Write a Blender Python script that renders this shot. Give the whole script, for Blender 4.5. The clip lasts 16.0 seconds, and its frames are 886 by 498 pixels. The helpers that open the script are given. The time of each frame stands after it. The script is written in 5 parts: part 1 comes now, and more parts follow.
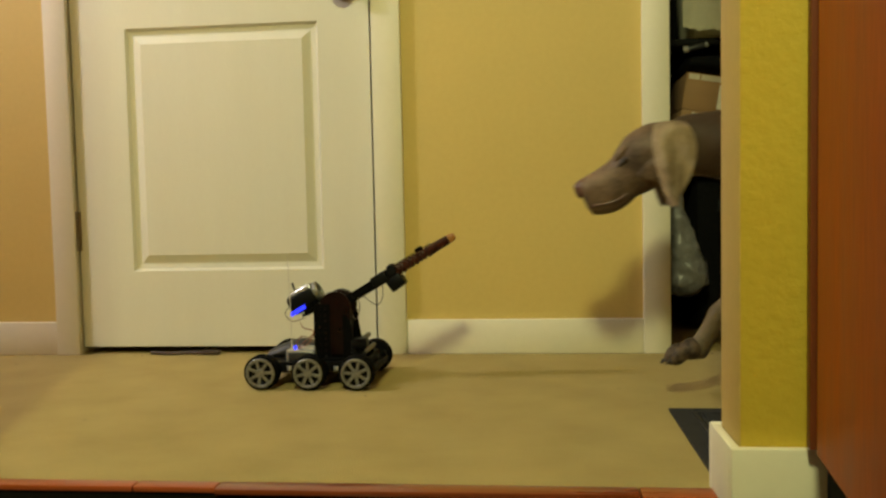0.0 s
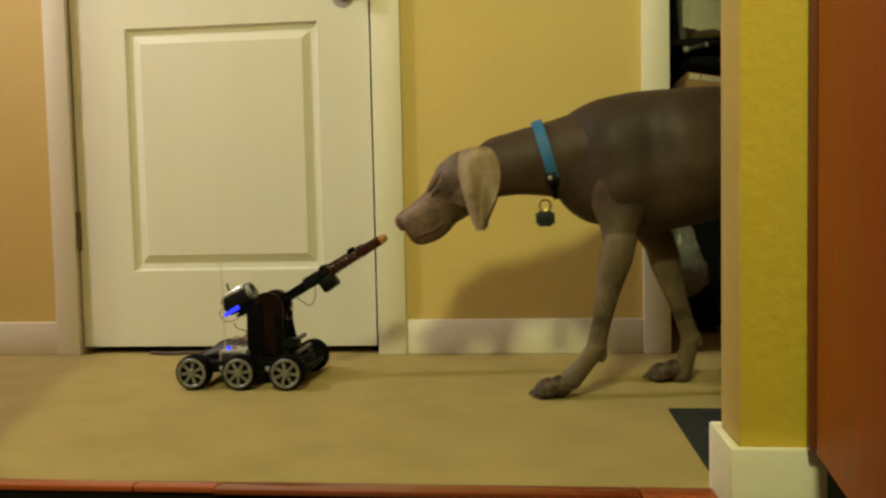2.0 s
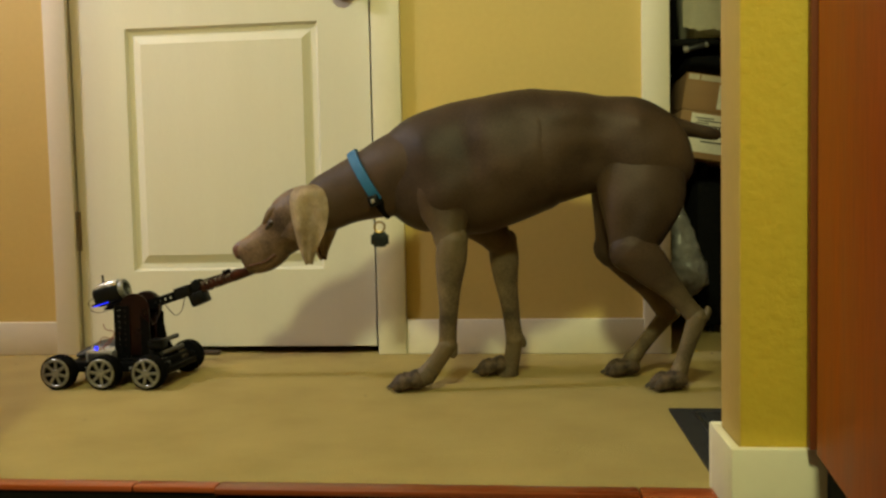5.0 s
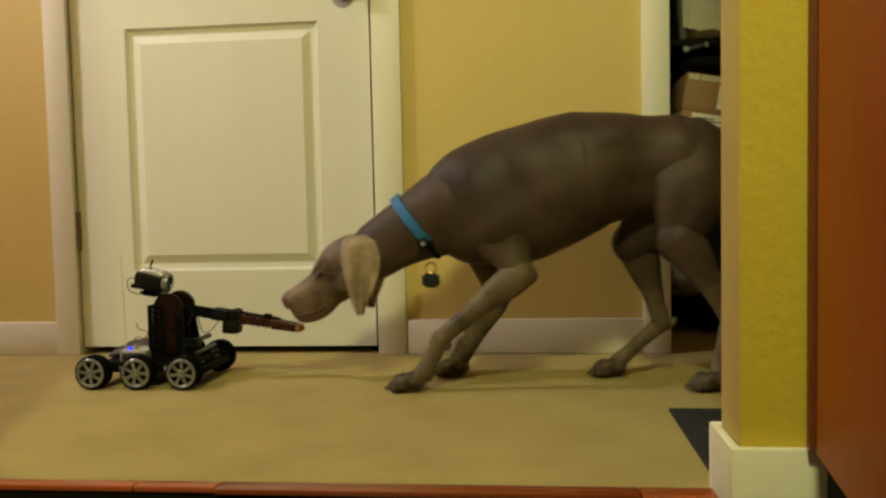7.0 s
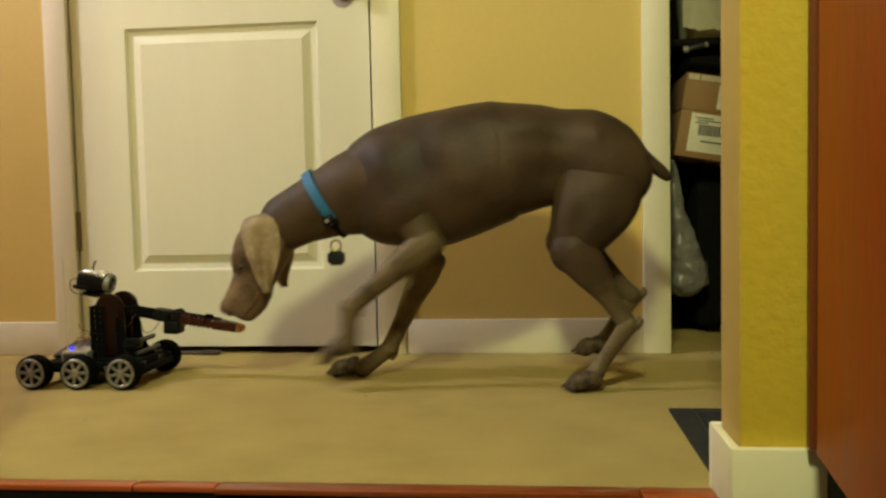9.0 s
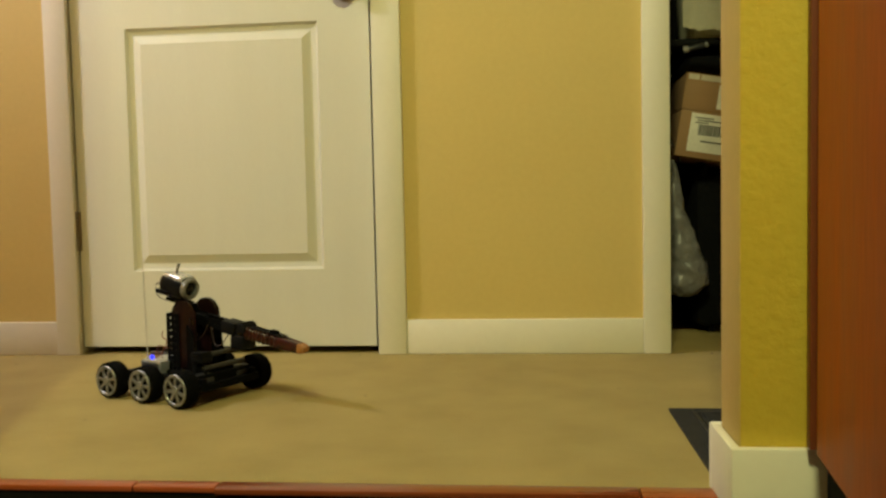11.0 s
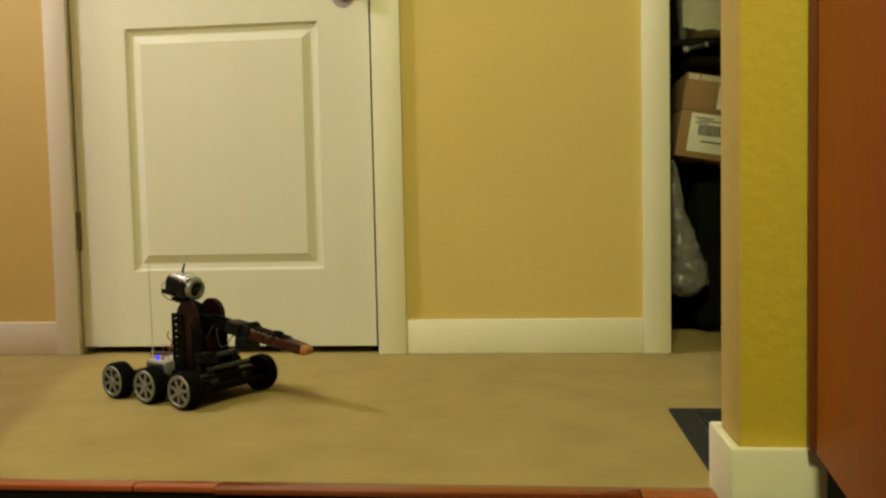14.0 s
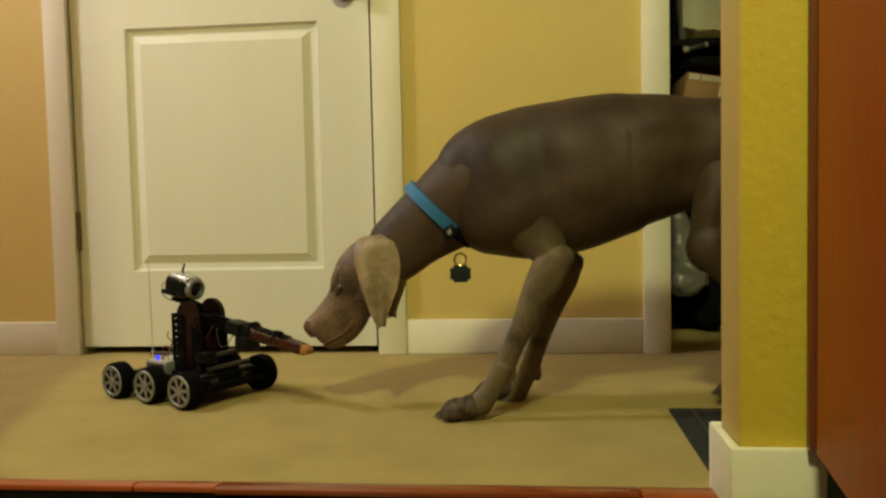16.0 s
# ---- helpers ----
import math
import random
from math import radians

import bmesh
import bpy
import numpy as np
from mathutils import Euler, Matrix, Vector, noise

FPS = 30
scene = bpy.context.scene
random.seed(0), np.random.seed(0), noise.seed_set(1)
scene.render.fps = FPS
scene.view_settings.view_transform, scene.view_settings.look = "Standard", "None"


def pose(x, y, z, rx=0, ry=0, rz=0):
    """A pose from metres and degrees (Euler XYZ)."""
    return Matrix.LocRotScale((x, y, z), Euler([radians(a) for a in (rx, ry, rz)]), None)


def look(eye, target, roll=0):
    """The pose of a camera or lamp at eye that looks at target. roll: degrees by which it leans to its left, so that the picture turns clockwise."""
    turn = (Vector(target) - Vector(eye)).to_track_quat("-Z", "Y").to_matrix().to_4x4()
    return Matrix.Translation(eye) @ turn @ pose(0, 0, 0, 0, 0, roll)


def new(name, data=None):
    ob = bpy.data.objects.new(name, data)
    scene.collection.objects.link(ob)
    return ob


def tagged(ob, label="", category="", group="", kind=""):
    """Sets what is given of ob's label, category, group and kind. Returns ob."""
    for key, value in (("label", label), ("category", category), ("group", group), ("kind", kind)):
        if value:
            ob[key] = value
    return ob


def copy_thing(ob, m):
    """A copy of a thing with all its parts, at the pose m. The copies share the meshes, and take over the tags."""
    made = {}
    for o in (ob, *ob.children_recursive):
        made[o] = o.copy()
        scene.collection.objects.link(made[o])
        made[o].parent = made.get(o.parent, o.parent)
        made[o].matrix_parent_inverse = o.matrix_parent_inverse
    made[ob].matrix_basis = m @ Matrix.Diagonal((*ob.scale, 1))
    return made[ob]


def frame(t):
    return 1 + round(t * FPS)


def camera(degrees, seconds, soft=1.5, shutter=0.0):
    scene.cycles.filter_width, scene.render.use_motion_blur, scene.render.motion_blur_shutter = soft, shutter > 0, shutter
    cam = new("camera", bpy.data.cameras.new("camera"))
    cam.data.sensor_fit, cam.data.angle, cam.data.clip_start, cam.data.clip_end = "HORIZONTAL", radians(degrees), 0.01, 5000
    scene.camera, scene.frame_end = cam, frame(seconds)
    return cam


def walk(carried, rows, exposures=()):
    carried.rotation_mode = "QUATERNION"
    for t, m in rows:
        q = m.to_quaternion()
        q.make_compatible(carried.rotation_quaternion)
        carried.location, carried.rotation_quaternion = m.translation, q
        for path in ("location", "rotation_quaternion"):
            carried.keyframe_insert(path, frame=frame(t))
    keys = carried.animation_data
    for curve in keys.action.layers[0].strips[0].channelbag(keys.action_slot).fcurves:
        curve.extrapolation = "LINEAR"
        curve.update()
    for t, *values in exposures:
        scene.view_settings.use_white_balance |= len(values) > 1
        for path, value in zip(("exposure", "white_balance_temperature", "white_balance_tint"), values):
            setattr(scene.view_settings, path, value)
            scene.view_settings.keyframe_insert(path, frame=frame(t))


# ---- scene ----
# A carpeted hall seen from the next room: a wheeled robot with an arm, and a dog.
# x runs along the hall wall, y goes into it (the wall's face is y = 0), z is up.

# ---- camera ----
cam = camera(54.98, 16.0, 2.5, 0.6)
EYE = (0.0, -2.117, 0.3876)
AIM = (-0.1023, -1.1240, 0.3293)
walk(cam, [(0.0, look(EYE, AIM, -1.214)), (16.0, look(EYE, AIM, -1.214))], [(0.0, 0.0), (2.0, -0.02), (2.5, -0.13), (3.0, -0.12), (3.5, -0.18), (4.0, -0.08),
                                                                                                (6.3, 0.0), (7.0, -0.05), (8.0, 0.0), (8.5, 0.09), (9.0, 0.14), (9.3, 0.12), (11.2, 0.0), (16.0, 0.0)])

# ---- light ----
world = bpy.data.worlds.new("world")
scene.world = world
world.use_nodes = True
world.node_tree.nodes["Background"].inputs["Color"].default_value = (1.0, 0.82, 0.6, 1)
world.node_tree.nodes["Background"].inputs["Strength"].default_value = 0.02


def disk_lamp(name, place, target, size, watts, colour):
    data = bpy.data.lights.new(name, "AREA")
    data.shape, data.size, data.energy, data.color = "DISK", size, watts, colour
    ob = new(name, data)
    ob.matrix_world = look(place, target)
    return ob


disk_lamp("room_ceiling_lamp", (-0.22, -2.90, 2.36), (-0.1, -0.1, 0.3), 0.34, 57, (0.965, 1.0, 0.48))
disk_lamp("hall_lamp", (-2.40, -0.90, 2.05), (0.3, 0.5, 1.0), 0.38, 39, (1.0, 0.975, 1.04))


# ---- materials ----
def material(name, colour, rough=0.6, second=None, scale=8.0, fine=120.0, bump=0.1, metal=0.0, depth=0.002, amount=0.5,
             stretch=(1, 1, 1), coat=0.0, spec=0.5):
    """A surface of two colours mixed by noise at a large and a fine scale, with fine relief."""
    m = bpy.data.materials.new(name)
    m.use_nodes = True
    nt = m.node_tree
    b = nt.nodes["Principled BSDF"]
    second = second or tuple(c * 0.8 for c in colour)
    co = nt.nodes.new("ShaderNodeTexCoord")
    mp = nt.nodes.new("ShaderNodeMapping")
    mp.inputs["Scale"].default_value = stretch
    nt.links.new(co.outputs["Object"], mp.inputs["Vector"])
    big = nt.nodes.new("ShaderNodeTexNoise")
    big.inputs["Scale"].default_value, big.inputs["Detail"].default_value = scale, 5
    tiny = nt.nodes.new("ShaderNodeTexNoise")
    tiny.inputs["Scale"].default_value, tiny.inputs["Detail"].default_value = fine, 4
    for n in (big, tiny):
        nt.links.new(mp.outputs["Vector"], n.inputs["Vector"])
    add = nt.nodes.new("ShaderNodeMix")
    add.data_type = "FLOAT"
    add.inputs[0].default_value = 0.5
    nt.links.new(big.outputs["Fac"], add.inputs[2])
    nt.links.new(tiny.outputs["Fac"], add.inputs[3])
    ramp = nt.nodes.new("ShaderNodeMapRange")
    ramp.inputs["From Min"].default_value, ramp.inputs["From Max"].default_value = 0.5 - 0.3 * amount, 0.5 + 0.3 * amount
    nt.links.new(add.outputs[0], ramp.inputs["Value"])
    mix = nt.nodes.new("ShaderNodeMix")
    mix.data_type = "RGBA"
    mix.inputs[6].default_value, mix.inputs[7].default_value = (*second, 1), (*colour, 1)
    nt.links.new(ramp.outputs["Result"], mix.inputs[0])
    nt.links.new(mix.outputs[2], b.inputs["Base Color"])
    rr = nt.nodes.new("ShaderNodeMapRange")
    rr.inputs["To Min"].default_value, rr.inputs["To Max"].default_value = max(0.03, rough - 0.1), min(1.0, rough + 0.1)
    nt.links.new(big.outputs["Fac"], rr.inputs["Value"])
    nt.links.new(rr.outputs["Result"], b.inputs["Roughness"])
    b.inputs["Metallic"].default_value = metal
    b.inputs["Coat Weight"].default_value = coat
    b.inputs["Specular IOR Level"].default_value = spec
    if bump:
        bp = nt.nodes.new("ShaderNodeBump")
        bp.inputs["Strength"].default_value, bp.inputs["Distance"].default_value = bump, depth
        nt.links.new(tiny.outputs["Fac"], bp.inputs["Height"])
        nt.links.new(bp.outputs["Normal"], b.inputs["Normal"])
    return m


def glow(name, colour, strength):
    m = bpy.data.materials.new(name)
    m.use_nodes = True
    b = m.node_tree.nodes["Principled BSDF"]
    b.inputs["Base Color"].default_value = (*colour, 1)
    b.inputs["Emission Color"].default_value = (*colour, 1)
    b.inputs["Emission Strength"].default_value = strength
    return m


def wood(name, dark, light, rough=0.35, along="X", coat=0.3):
    """Stained boards: stretched grain, a fine pore relief and a thin varnish; every board a little different."""
    s = {"X": (1.2, 14, 14), "Y": (14, 1.2, 14), "Z": (14, 14, 1.2)}[along]
    m = material(name, light, rough, dark, 2.2, 14, 0.15, 0, 0.0006, 0.9, s, coat)
    nt = m.node_tree
    mix = nt.nodes["Principled BSDF"].inputs["Base Color"].links[0].from_node
    info = nt.nodes.new("ShaderNodeObjectInfo")
    vary = nt.nodes.new("ShaderNodeHueSaturation")
    mr = nt.nodes.new("ShaderNodeMapRange")
    mr.inputs["To Min"].default_value, mr.inputs["To Max"].default_value = 0.6, 1.15
    nt.links.new(info.outputs["Random"], mr.inputs["Value"])
    nt.links.new(mr.outputs["Result"], vary.inputs["Value"])
    nt.links.new(mix.outputs[2], vary.inputs["Color"])
    nt.links.new(vary.outputs["Color"], nt.nodes["Principled BSDF"].inputs["Base Color"])
    return m


WALL = material("yellow_wall_paint", (0.63, 0.47, 0.145), 0.62, (0.575, 0.42, 0.122), 3, 70, 0.22, 0, 0.002, 0.8)
# Wall paint shifted to yellow-green: the room lamp's tint put into the colour.
ROOM_WALL = material("yellow_green_lit_wall", (0.70, 0.505, 0.050), 0.6, (0.61, 0.435, 0.040), 4, 85, 0.35, 0, 0.004, 0.9)
WHITE = material("white_semigloss_paint", (0.80, 0.755, 0.60), 0.42, (0.75, 0.70, 0.55), 2.5, 60, 0.06, 0, 0.001, 0.9)
DOOR_WHITE = material("white_door_paint", (0.68, 0.65, 0.55), 0.4, (0.63, 0.60, 0.50), 3, 80, 0.05, 0, 0.001, 0.9, (6, 6, 0.6))
CEIL = material("ceiling_paint", (0.84, 0.80, 0.72), 0.9, None, 3, 60, 0.3)
CARPET = material("beige_carpet", (0.57, 0.445, 0.18), 0.95, (0.40, 0.305, 0.115), 7, 420, 1.0, 0, 0.006, 0.75, spec=0.1)
CHERRY = wood("cherry_board", (0.24, 0.042, 0.011), (0.44, 0.092, 0.022), 0.3, "X", 0.4)
CABINET = wood("cherry_cabinet", (0.44, 0.090, 0.016), (0.68, 0.158, 0.027), 0.5, "Z", 0.0)
CABINET.node_tree.nodes["Principled BSDF"].inputs["Specular IOR Level"].default_value = 0.2
OAK = wood("brown_floor_board", (0.10, 0.055, 0.03), (0.19, 0.115, 0.07), 0.4, "X", 0.2)
# Shelf wood coloured near-black in place of the closet's shade.
DARK_WOOD = wood("closet_shade_wood", (0.004, 0.0035, 0.003), (0.007, 0.006, 0.005), 0.7, "X", 0.0)
# Near-black that puts the shade of closet, gaps and recesses into the colour.
DARK = material("recess_shade_black", (0.010, 0.009, 0.008), 0.9, None, 8, 60, 0.1, spec=0.1)
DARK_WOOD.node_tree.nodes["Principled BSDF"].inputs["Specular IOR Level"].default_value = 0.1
# Darker cherry that gives the gap beside the cabinet its shade.
FILLER = wood("gap_shade_cherry", (0.13, 0.030, 0.008), (0.20, 0.048, 0.012), 0.5, "Z", 0.0)
MAT = material("black_mat", (0.013, 0.013, 0.014), 0.85, (0.009, 0.009, 0.010), 30, 300, 0.9, 0, 0.004, 0.8)
STEEL = material("satin_nickel", (0.42, 0.36, 0.28), 0.35, (0.34, 0.29, 0.22), 20, 200, 0.05, 1.0)
CARD = material("cardboard", (0.36, 0.21, 0.10), 0.8, (0.29, 0.165, 0.075), 6, 140, 0.25, 0, 0.001, 0.8, (1, 1, 6))
TAPE = material("packing_tape", (0.62, 0.55, 0.42), 0.4, None, 10, 80, 0.1)
PAPER = material("white_label_paper", (0.84, 0.80, 0.70), 0.7, None, 14, 90, 0.08)
INK = material("black_print", (0.05, 0.05, 0.05), 0.7, None, 14, 90, 0.0)
CLOTH = material("cream_cloth", (0.88, 0.83, 0.66), 0.95, (0.80, 0.75, 0.58), 9, 220, 0.6, 0, 0.003)
BLACK_CLOTH = material("black_cloth", (0.008, 0.008, 0.009), 0.95, (0.005, 0.005, 0.005), 6, 150, 0.6, 0, 0.004, spec=0.1)
BAG = material("grey_plastic_film", (0.26, 0.25, 0.24), 0.28, (0.10, 0.095, 0.09), 20, 60, 0.6, 0, 0.006, 0.9)
BLACK_METAL = material("black_anodised_metal", (0.0045, 0.0043, 0.0042), 0.5, (0.003, 0.003, 0.003), 20, 200, 0.1, spec=0.04)
BLACK_PLASTIC = material("black_plastic", (0.006, 0.006, 0.0065), 0.45, (0.0035, 0.0035, 0.0035), 20, 200, 0.1, spec=0.14)
RUBBER = material("black_rubber", (0.003, 0.003, 0.003), 0.85, (0.005, 0.0047, 0.0045), 30, 220, 0.4, spec=0.04)
RIM = material("grey_rim_plastic", (0.32, 0.32, 0.29), 0.36, (0.14, 0.14, 0.125), 70, 240, 0.2, 0.6)
RED_PLASTIC = material("dark_red_acrylic", (0.016, 0.0035, 0.003), 0.3, (0.005, 0.0026, 0.0024), 25, 160, 0.1, spec=0.2)
RED_CLAW = material("red_brown_claw_plastic", (0.065, 0.011, 0.005), 0.3, (0.005, 0.003, 0.003), 70, 200, 0.3, spec=0.35)
AMBER = material("amber_plastic", (0.40, 0.17, 0.04), 0.4, (0.28, 0.11, 0.025), 40, 200, 0.1)
SILVER = material("silver_plastic", (0.62, 0.62, 0.62), 0.25, (0.52, 0.52, 0.52), 20, 200, 0.03, 0.7)
GREY = material("grey_plastic", (0.028, 0.027, 0.026), 0.5, (0.018, 0.017, 0.017), 20, 200, 0.1)
MOTOR = material("grey_motor_can", (0.07, 0.066, 0.062), 0.35, (0.04, 0.038, 0.036), 20, 200, 0.05, 0.5)
WIRE = material("red_orange_wire", (0.20, 0.05, 0.018), 0.5, None, 30, 200, 0.0)
DARK_WIRE = material("dark_wire", (0.06, 0.035, 0.025), 0.5, None, 30, 200, 0.0)
LENS = material("lens_glass", (0.006, 0.006, 0.007), 0.2, None, 30, 200, 0.0, spec=0.3)
AERIAL = material("clear_aerial_tube", (0.6, 0.56, 0.5), 0.3, None, 30, 200, 0.0)
BLUE_LED = glow("blue_led", (0.015, 0.025, 1.0), 2.2)
COAT = material("taupe_short_coat", (0.090, 0.055, 0.034), 0.50, (0.016, 0.0100, 0.0070), 5.0, 260, 0.4, 0, 0.0014, 0.68, (1, 1, 1.3), spec=0.18)
# Tan leg hair, with the lamp's olive sheen mixed into the colour.
LEG_COAT = material("tan_leg_coat_sheen", (0.205, 0.148, 0.083), 0.55, (0.055, 0.038, 0.023), 16, 260, 0.25, 0, 0.001, 0.5, spec=0.25)
PALE_COAT = material("pale_tan_coat", (0.205, 0.130, 0.080), 0.52, (0.045, 0.027, 0.018), 15, 220, 0.3, 0, 0.001, 0.42, spec=0.3)
EAR_COAT = material("fawn_ear_coat", (0.38, 0.28, 0.165), 0.55, (0.13, 0.085, 0.052), 22, 300, 0.3, 0, 0.001, 0.6, (1, 1, 0.5), spec=0.3)
NOSE = material("brown_nose_skin", (0.15, 0.065, 0.048), 0.35, (0.085, 0.038, 0.03), 40, 260, 0.4)
EYE_MAT = material("amber_eye", (0.03, 0.018, 0.010), 0.2, None, 30, 200, 0.0)


def fading_coat(name, start, end, z0, z1):
    """A coat whose colours pass from those of one coat into those of another down the limb."""
    m = start.copy()
    m.name = name
    nt = m.node_tree
    b = nt.nodes["Principled BSDF"]
    mix = b.inputs["Base Color"].links[0].from_node
    other = [n for n in end.node_tree.nodes if n.bl_idname == "ShaderNodeMix" and n.data_type == "RGBA"][0]
    co = [n for n in nt.nodes if n.bl_idname == "ShaderNodeTexCoord"][0]
    xyz = nt.nodes.new("ShaderNodeSeparateXYZ")
    nt.links.new(co.outputs["Object"], xyz.inputs[0])
    wob = nt.nodes.new("ShaderNodeTexNoise")
    wob.inputs["Scale"].default_value = 22
    nt.links.new(co.outputs["Object"], wob.inputs["Vector"])
    shift = nt.nodes.new("ShaderNodeMath")
    shift.operation = "MULTIPLY_ADD"
    shift.inputs[1].default_value = 0.10
    nt.links.new(wob.outputs["Fac"], shift.inputs[0])
    nt.links.new(xyz.outputs["Z"], shift.inputs[2])
    along = nt.nodes.new("ShaderNodeMapRange")
    along.interpolation_type = "SMOOTHSTEP"
    along.inputs["From Min"].default_value, along.inputs["From Max"].default_value = z0 + 0.05, z1 + 0.05
    nt.links.new(shift.outputs[0], along.inputs["Value"])
    mix2 = nt.nodes.new("ShaderNodeMix")
    mix2.data_type = "RGBA"
    for k in (6, 7):
        mix2.inputs[k].default_value = other.inputs[k].default_value
    nt.links.new(mix.inputs[0].links[0].from_socket, mix2.inputs[0])
    both = nt.nodes.new("ShaderNodeMix")
    both.data_type = "RGBA"
    nt.links.new(along.outputs["Result"], both.inputs[0])
    nt.links.new(mix.outputs[2], both.inputs[6])
    nt.links.new(mix2.outputs[2], both.inputs[7])
    nt.links.new(both.outputs[2], b.inputs["Base Color"])
    return m


# The olive sheen near the elbow is put into this coat's colour.
UPPER = material("upper_leg_coat_sheen", (0.165, 0.120, 0.062), 0.5, (0.08, 0.057, 0.031), 12, 260, 0.25, spec=0.25)
ARM_COAT = fading_coat("foreleg_coat_blend", COAT, UPPER, -0.07, -0.205)
SHANK_COAT = fading_coat("shank_coat_blend", COAT, LEG_COAT, -0.06, -0.19)
PAW_COAT = material("dark_paw_coat", (0.120, 0.080, 0.050), 0.6, (0.022, 0.014, 0.010), 60, 260, 0.3, 0, 0.001, 0.45, spec=0.25)
LID = material("dark_eyelid_skin", (0.035, 0.022, 0.016), 0.5, None, 40, 260, 0.2)
CLAW = material("dark_claw", (0.05, 0.035, 0.025), 0.4, None, 40, 200, 0.0)
COLLAR = material("blue_nylon_webbing", (0.012, 0.135, 0.33), 0.6, (0.009, 0.10, 0.25), 30, 400, 0.5, 0, 0.001)
BRASS = material("brass_ring", (0.55, 0.38, 0.12), 0.3, None, 30, 200, 0.0, 1.0)
TAG = material("blue_grey_tag", (0.028, 0.038, 0.044), 0.4, (0.02, 0.027, 0.03), 30, 200, 0.05, 0.5)


def lumpy(m, strength, depth, scale):
    """Adds broad relief (muscle, folds) below the fine one."""
    nt = m.node_tree
    fine = [n for n in nt.nodes if n.type == "BUMP"][0]
    co = [n for n in nt.nodes if n.type == "TEX_COORD"][0]
    ns = nt.nodes.new("ShaderNodeTexNoise")
    ns.inputs["Scale"].default_value, ns.inputs["Detail"].default_value = scale, 2
    bp = nt.nodes.new("ShaderNodeBump")
    bp.inputs["Strength"].default_value, bp.inputs["Distance"].default_value = strength, depth
    nt.links.new(co.outputs["Object"], ns.inputs["Vector"])
    nt.links.new(ns.outputs["Fac"], bp.inputs["Height"])
    nt.links.new(bp.outputs["Normal"], fine.inputs["Normal"])



def fade(m, colour, low, high):
    """Blends the coat into another colour along the limb, from low to high in its own z."""
    nt = m.node_tree
    base = nt.nodes["Principled BSDF"].inputs["Base Color"]
    was = base.links[0].from_socket
    co = [n for n in nt.nodes if n.type == "TEX_COORD"][0]
    xyz = nt.nodes.new("ShaderNodeSeparateXYZ")
    nt.links.new(co.outputs["Object"], xyz.inputs["Vector"])
    mr = nt.nodes.new("ShaderNodeMapRange")
    mr.interpolation_type = "SMOOTHSTEP"
    mr.inputs["From Min"].default_value, mr.inputs["From Max"].default_value = low, high
    nt.links.new(xyz.outputs["Z"], mr.inputs["Value"])
    mix = nt.nodes.new("ShaderNodeMix")
    mix.data_type = "RGBA"
    mix.inputs[7].default_value = (*colour, 1)
    nt.links.new(mr.outputs["Result"], mix.inputs[0])
    nt.links.new(was, mix.inputs[6])
    nt.links.new(mix.outputs[2], base)


for coat_material in (COAT, LEG_COAT, PALE_COAT, EAR_COAT, PAW_COAT, ARM_COAT, SHANK_COAT):
    for node in coat_material.node_tree.nodes:
        if node.bl_idname == "ShaderNodeMix" and node.data_type == "FLOAT":
            node.inputs[0].default_value = 0.26
lumpy(COAT, 0.45, 0.012, 9)
fade(LEG_COAT, (0.118, 0.084, 0.045), -0.10, 0.03)
lumpy(ARM_COAT, 0.5, 0.010, 16)
lumpy(SHANK_COAT, 0.5, 0.010, 16)
lumpy(LEG_COAT, 0.8, 0.008, 24)
lumpy(PALE_COAT, 0.6, 0.006, 26)
lumpy(EAR_COAT, 0.9, 0.012, 22)
lumpy(CARPET, 0.28, 0.006, 40)

# ---- mesh helpers ----
def box(bm, lo, hi, bevel=0.0, m=None):
    """A box from corner to corner, its edges bevelled, moved by m."""
    b = bmesh.new()
    bmesh.ops.create_cube(b, size=1.0)
    for v in b.verts:
        v.co = Vector([lo[i] + (v.co[i] + 0.5) * (hi[i] - lo[i]) for i in range(3)])
    if bevel:
        bmesh.ops.bevel(b, geom=b.edges[:], offset=bevel, segments=2, profile=0.5, affect="EDGES")
    return merge(bm, b, m)


def merge(bm, b, m=None):
    if m is not None:
        b.transform(m)
    me = bpy.data.meshes.new("piece")
    b.to_mesh(me)
    b.free()
    bm.from_mesh(me)
    bpy.data.meshes.remove(me)
    return bm


def turned(bm, profile, segments=24, m=None):
    """A body turned about local z from (radius, z) pairs."""
    b = bmesh.new()
    rings = []
    for r, z in profile:
        rings.append([b.verts.new((r * math.cos(2 * math.pi * k / segments), r * math.sin(2 * math.pi * k / segments), z)) for k in range(segments)])
    for p, q in zip(rings, rings[1:]):
        for k in range(segments):
            b.faces.new((p[k], p[(k + 1) % segments], q[(k + 1) % segments], q[k]))
    b.faces.new(rings[0][::-1])
    b.faces.new(rings[-1])
    return merge(bm, b, m)


def spline(rows, steps):
    """Rows of numbers, filled in with a Catmull-Rom curve."""
    a = np.array(rows, float)
    out = []
    for i in range(len(a) - 1):
        p0, p1, p2, p3 = a[max(i - 1, 0)], a[i], a[i + 1], a[min(i + 2, len(a) - 1)]
        for k in range(steps):
            u = k / steps
            out.append(0.5 * (2 * p1 + (p2 - p0) * u + (2 * p0 - 5 * p1 + 4 * p2 - p3) * u * u + (3 * p1 - p0 - 3 * p2 + p3) * u ** 3))
    out.append(a[-1])
    return out


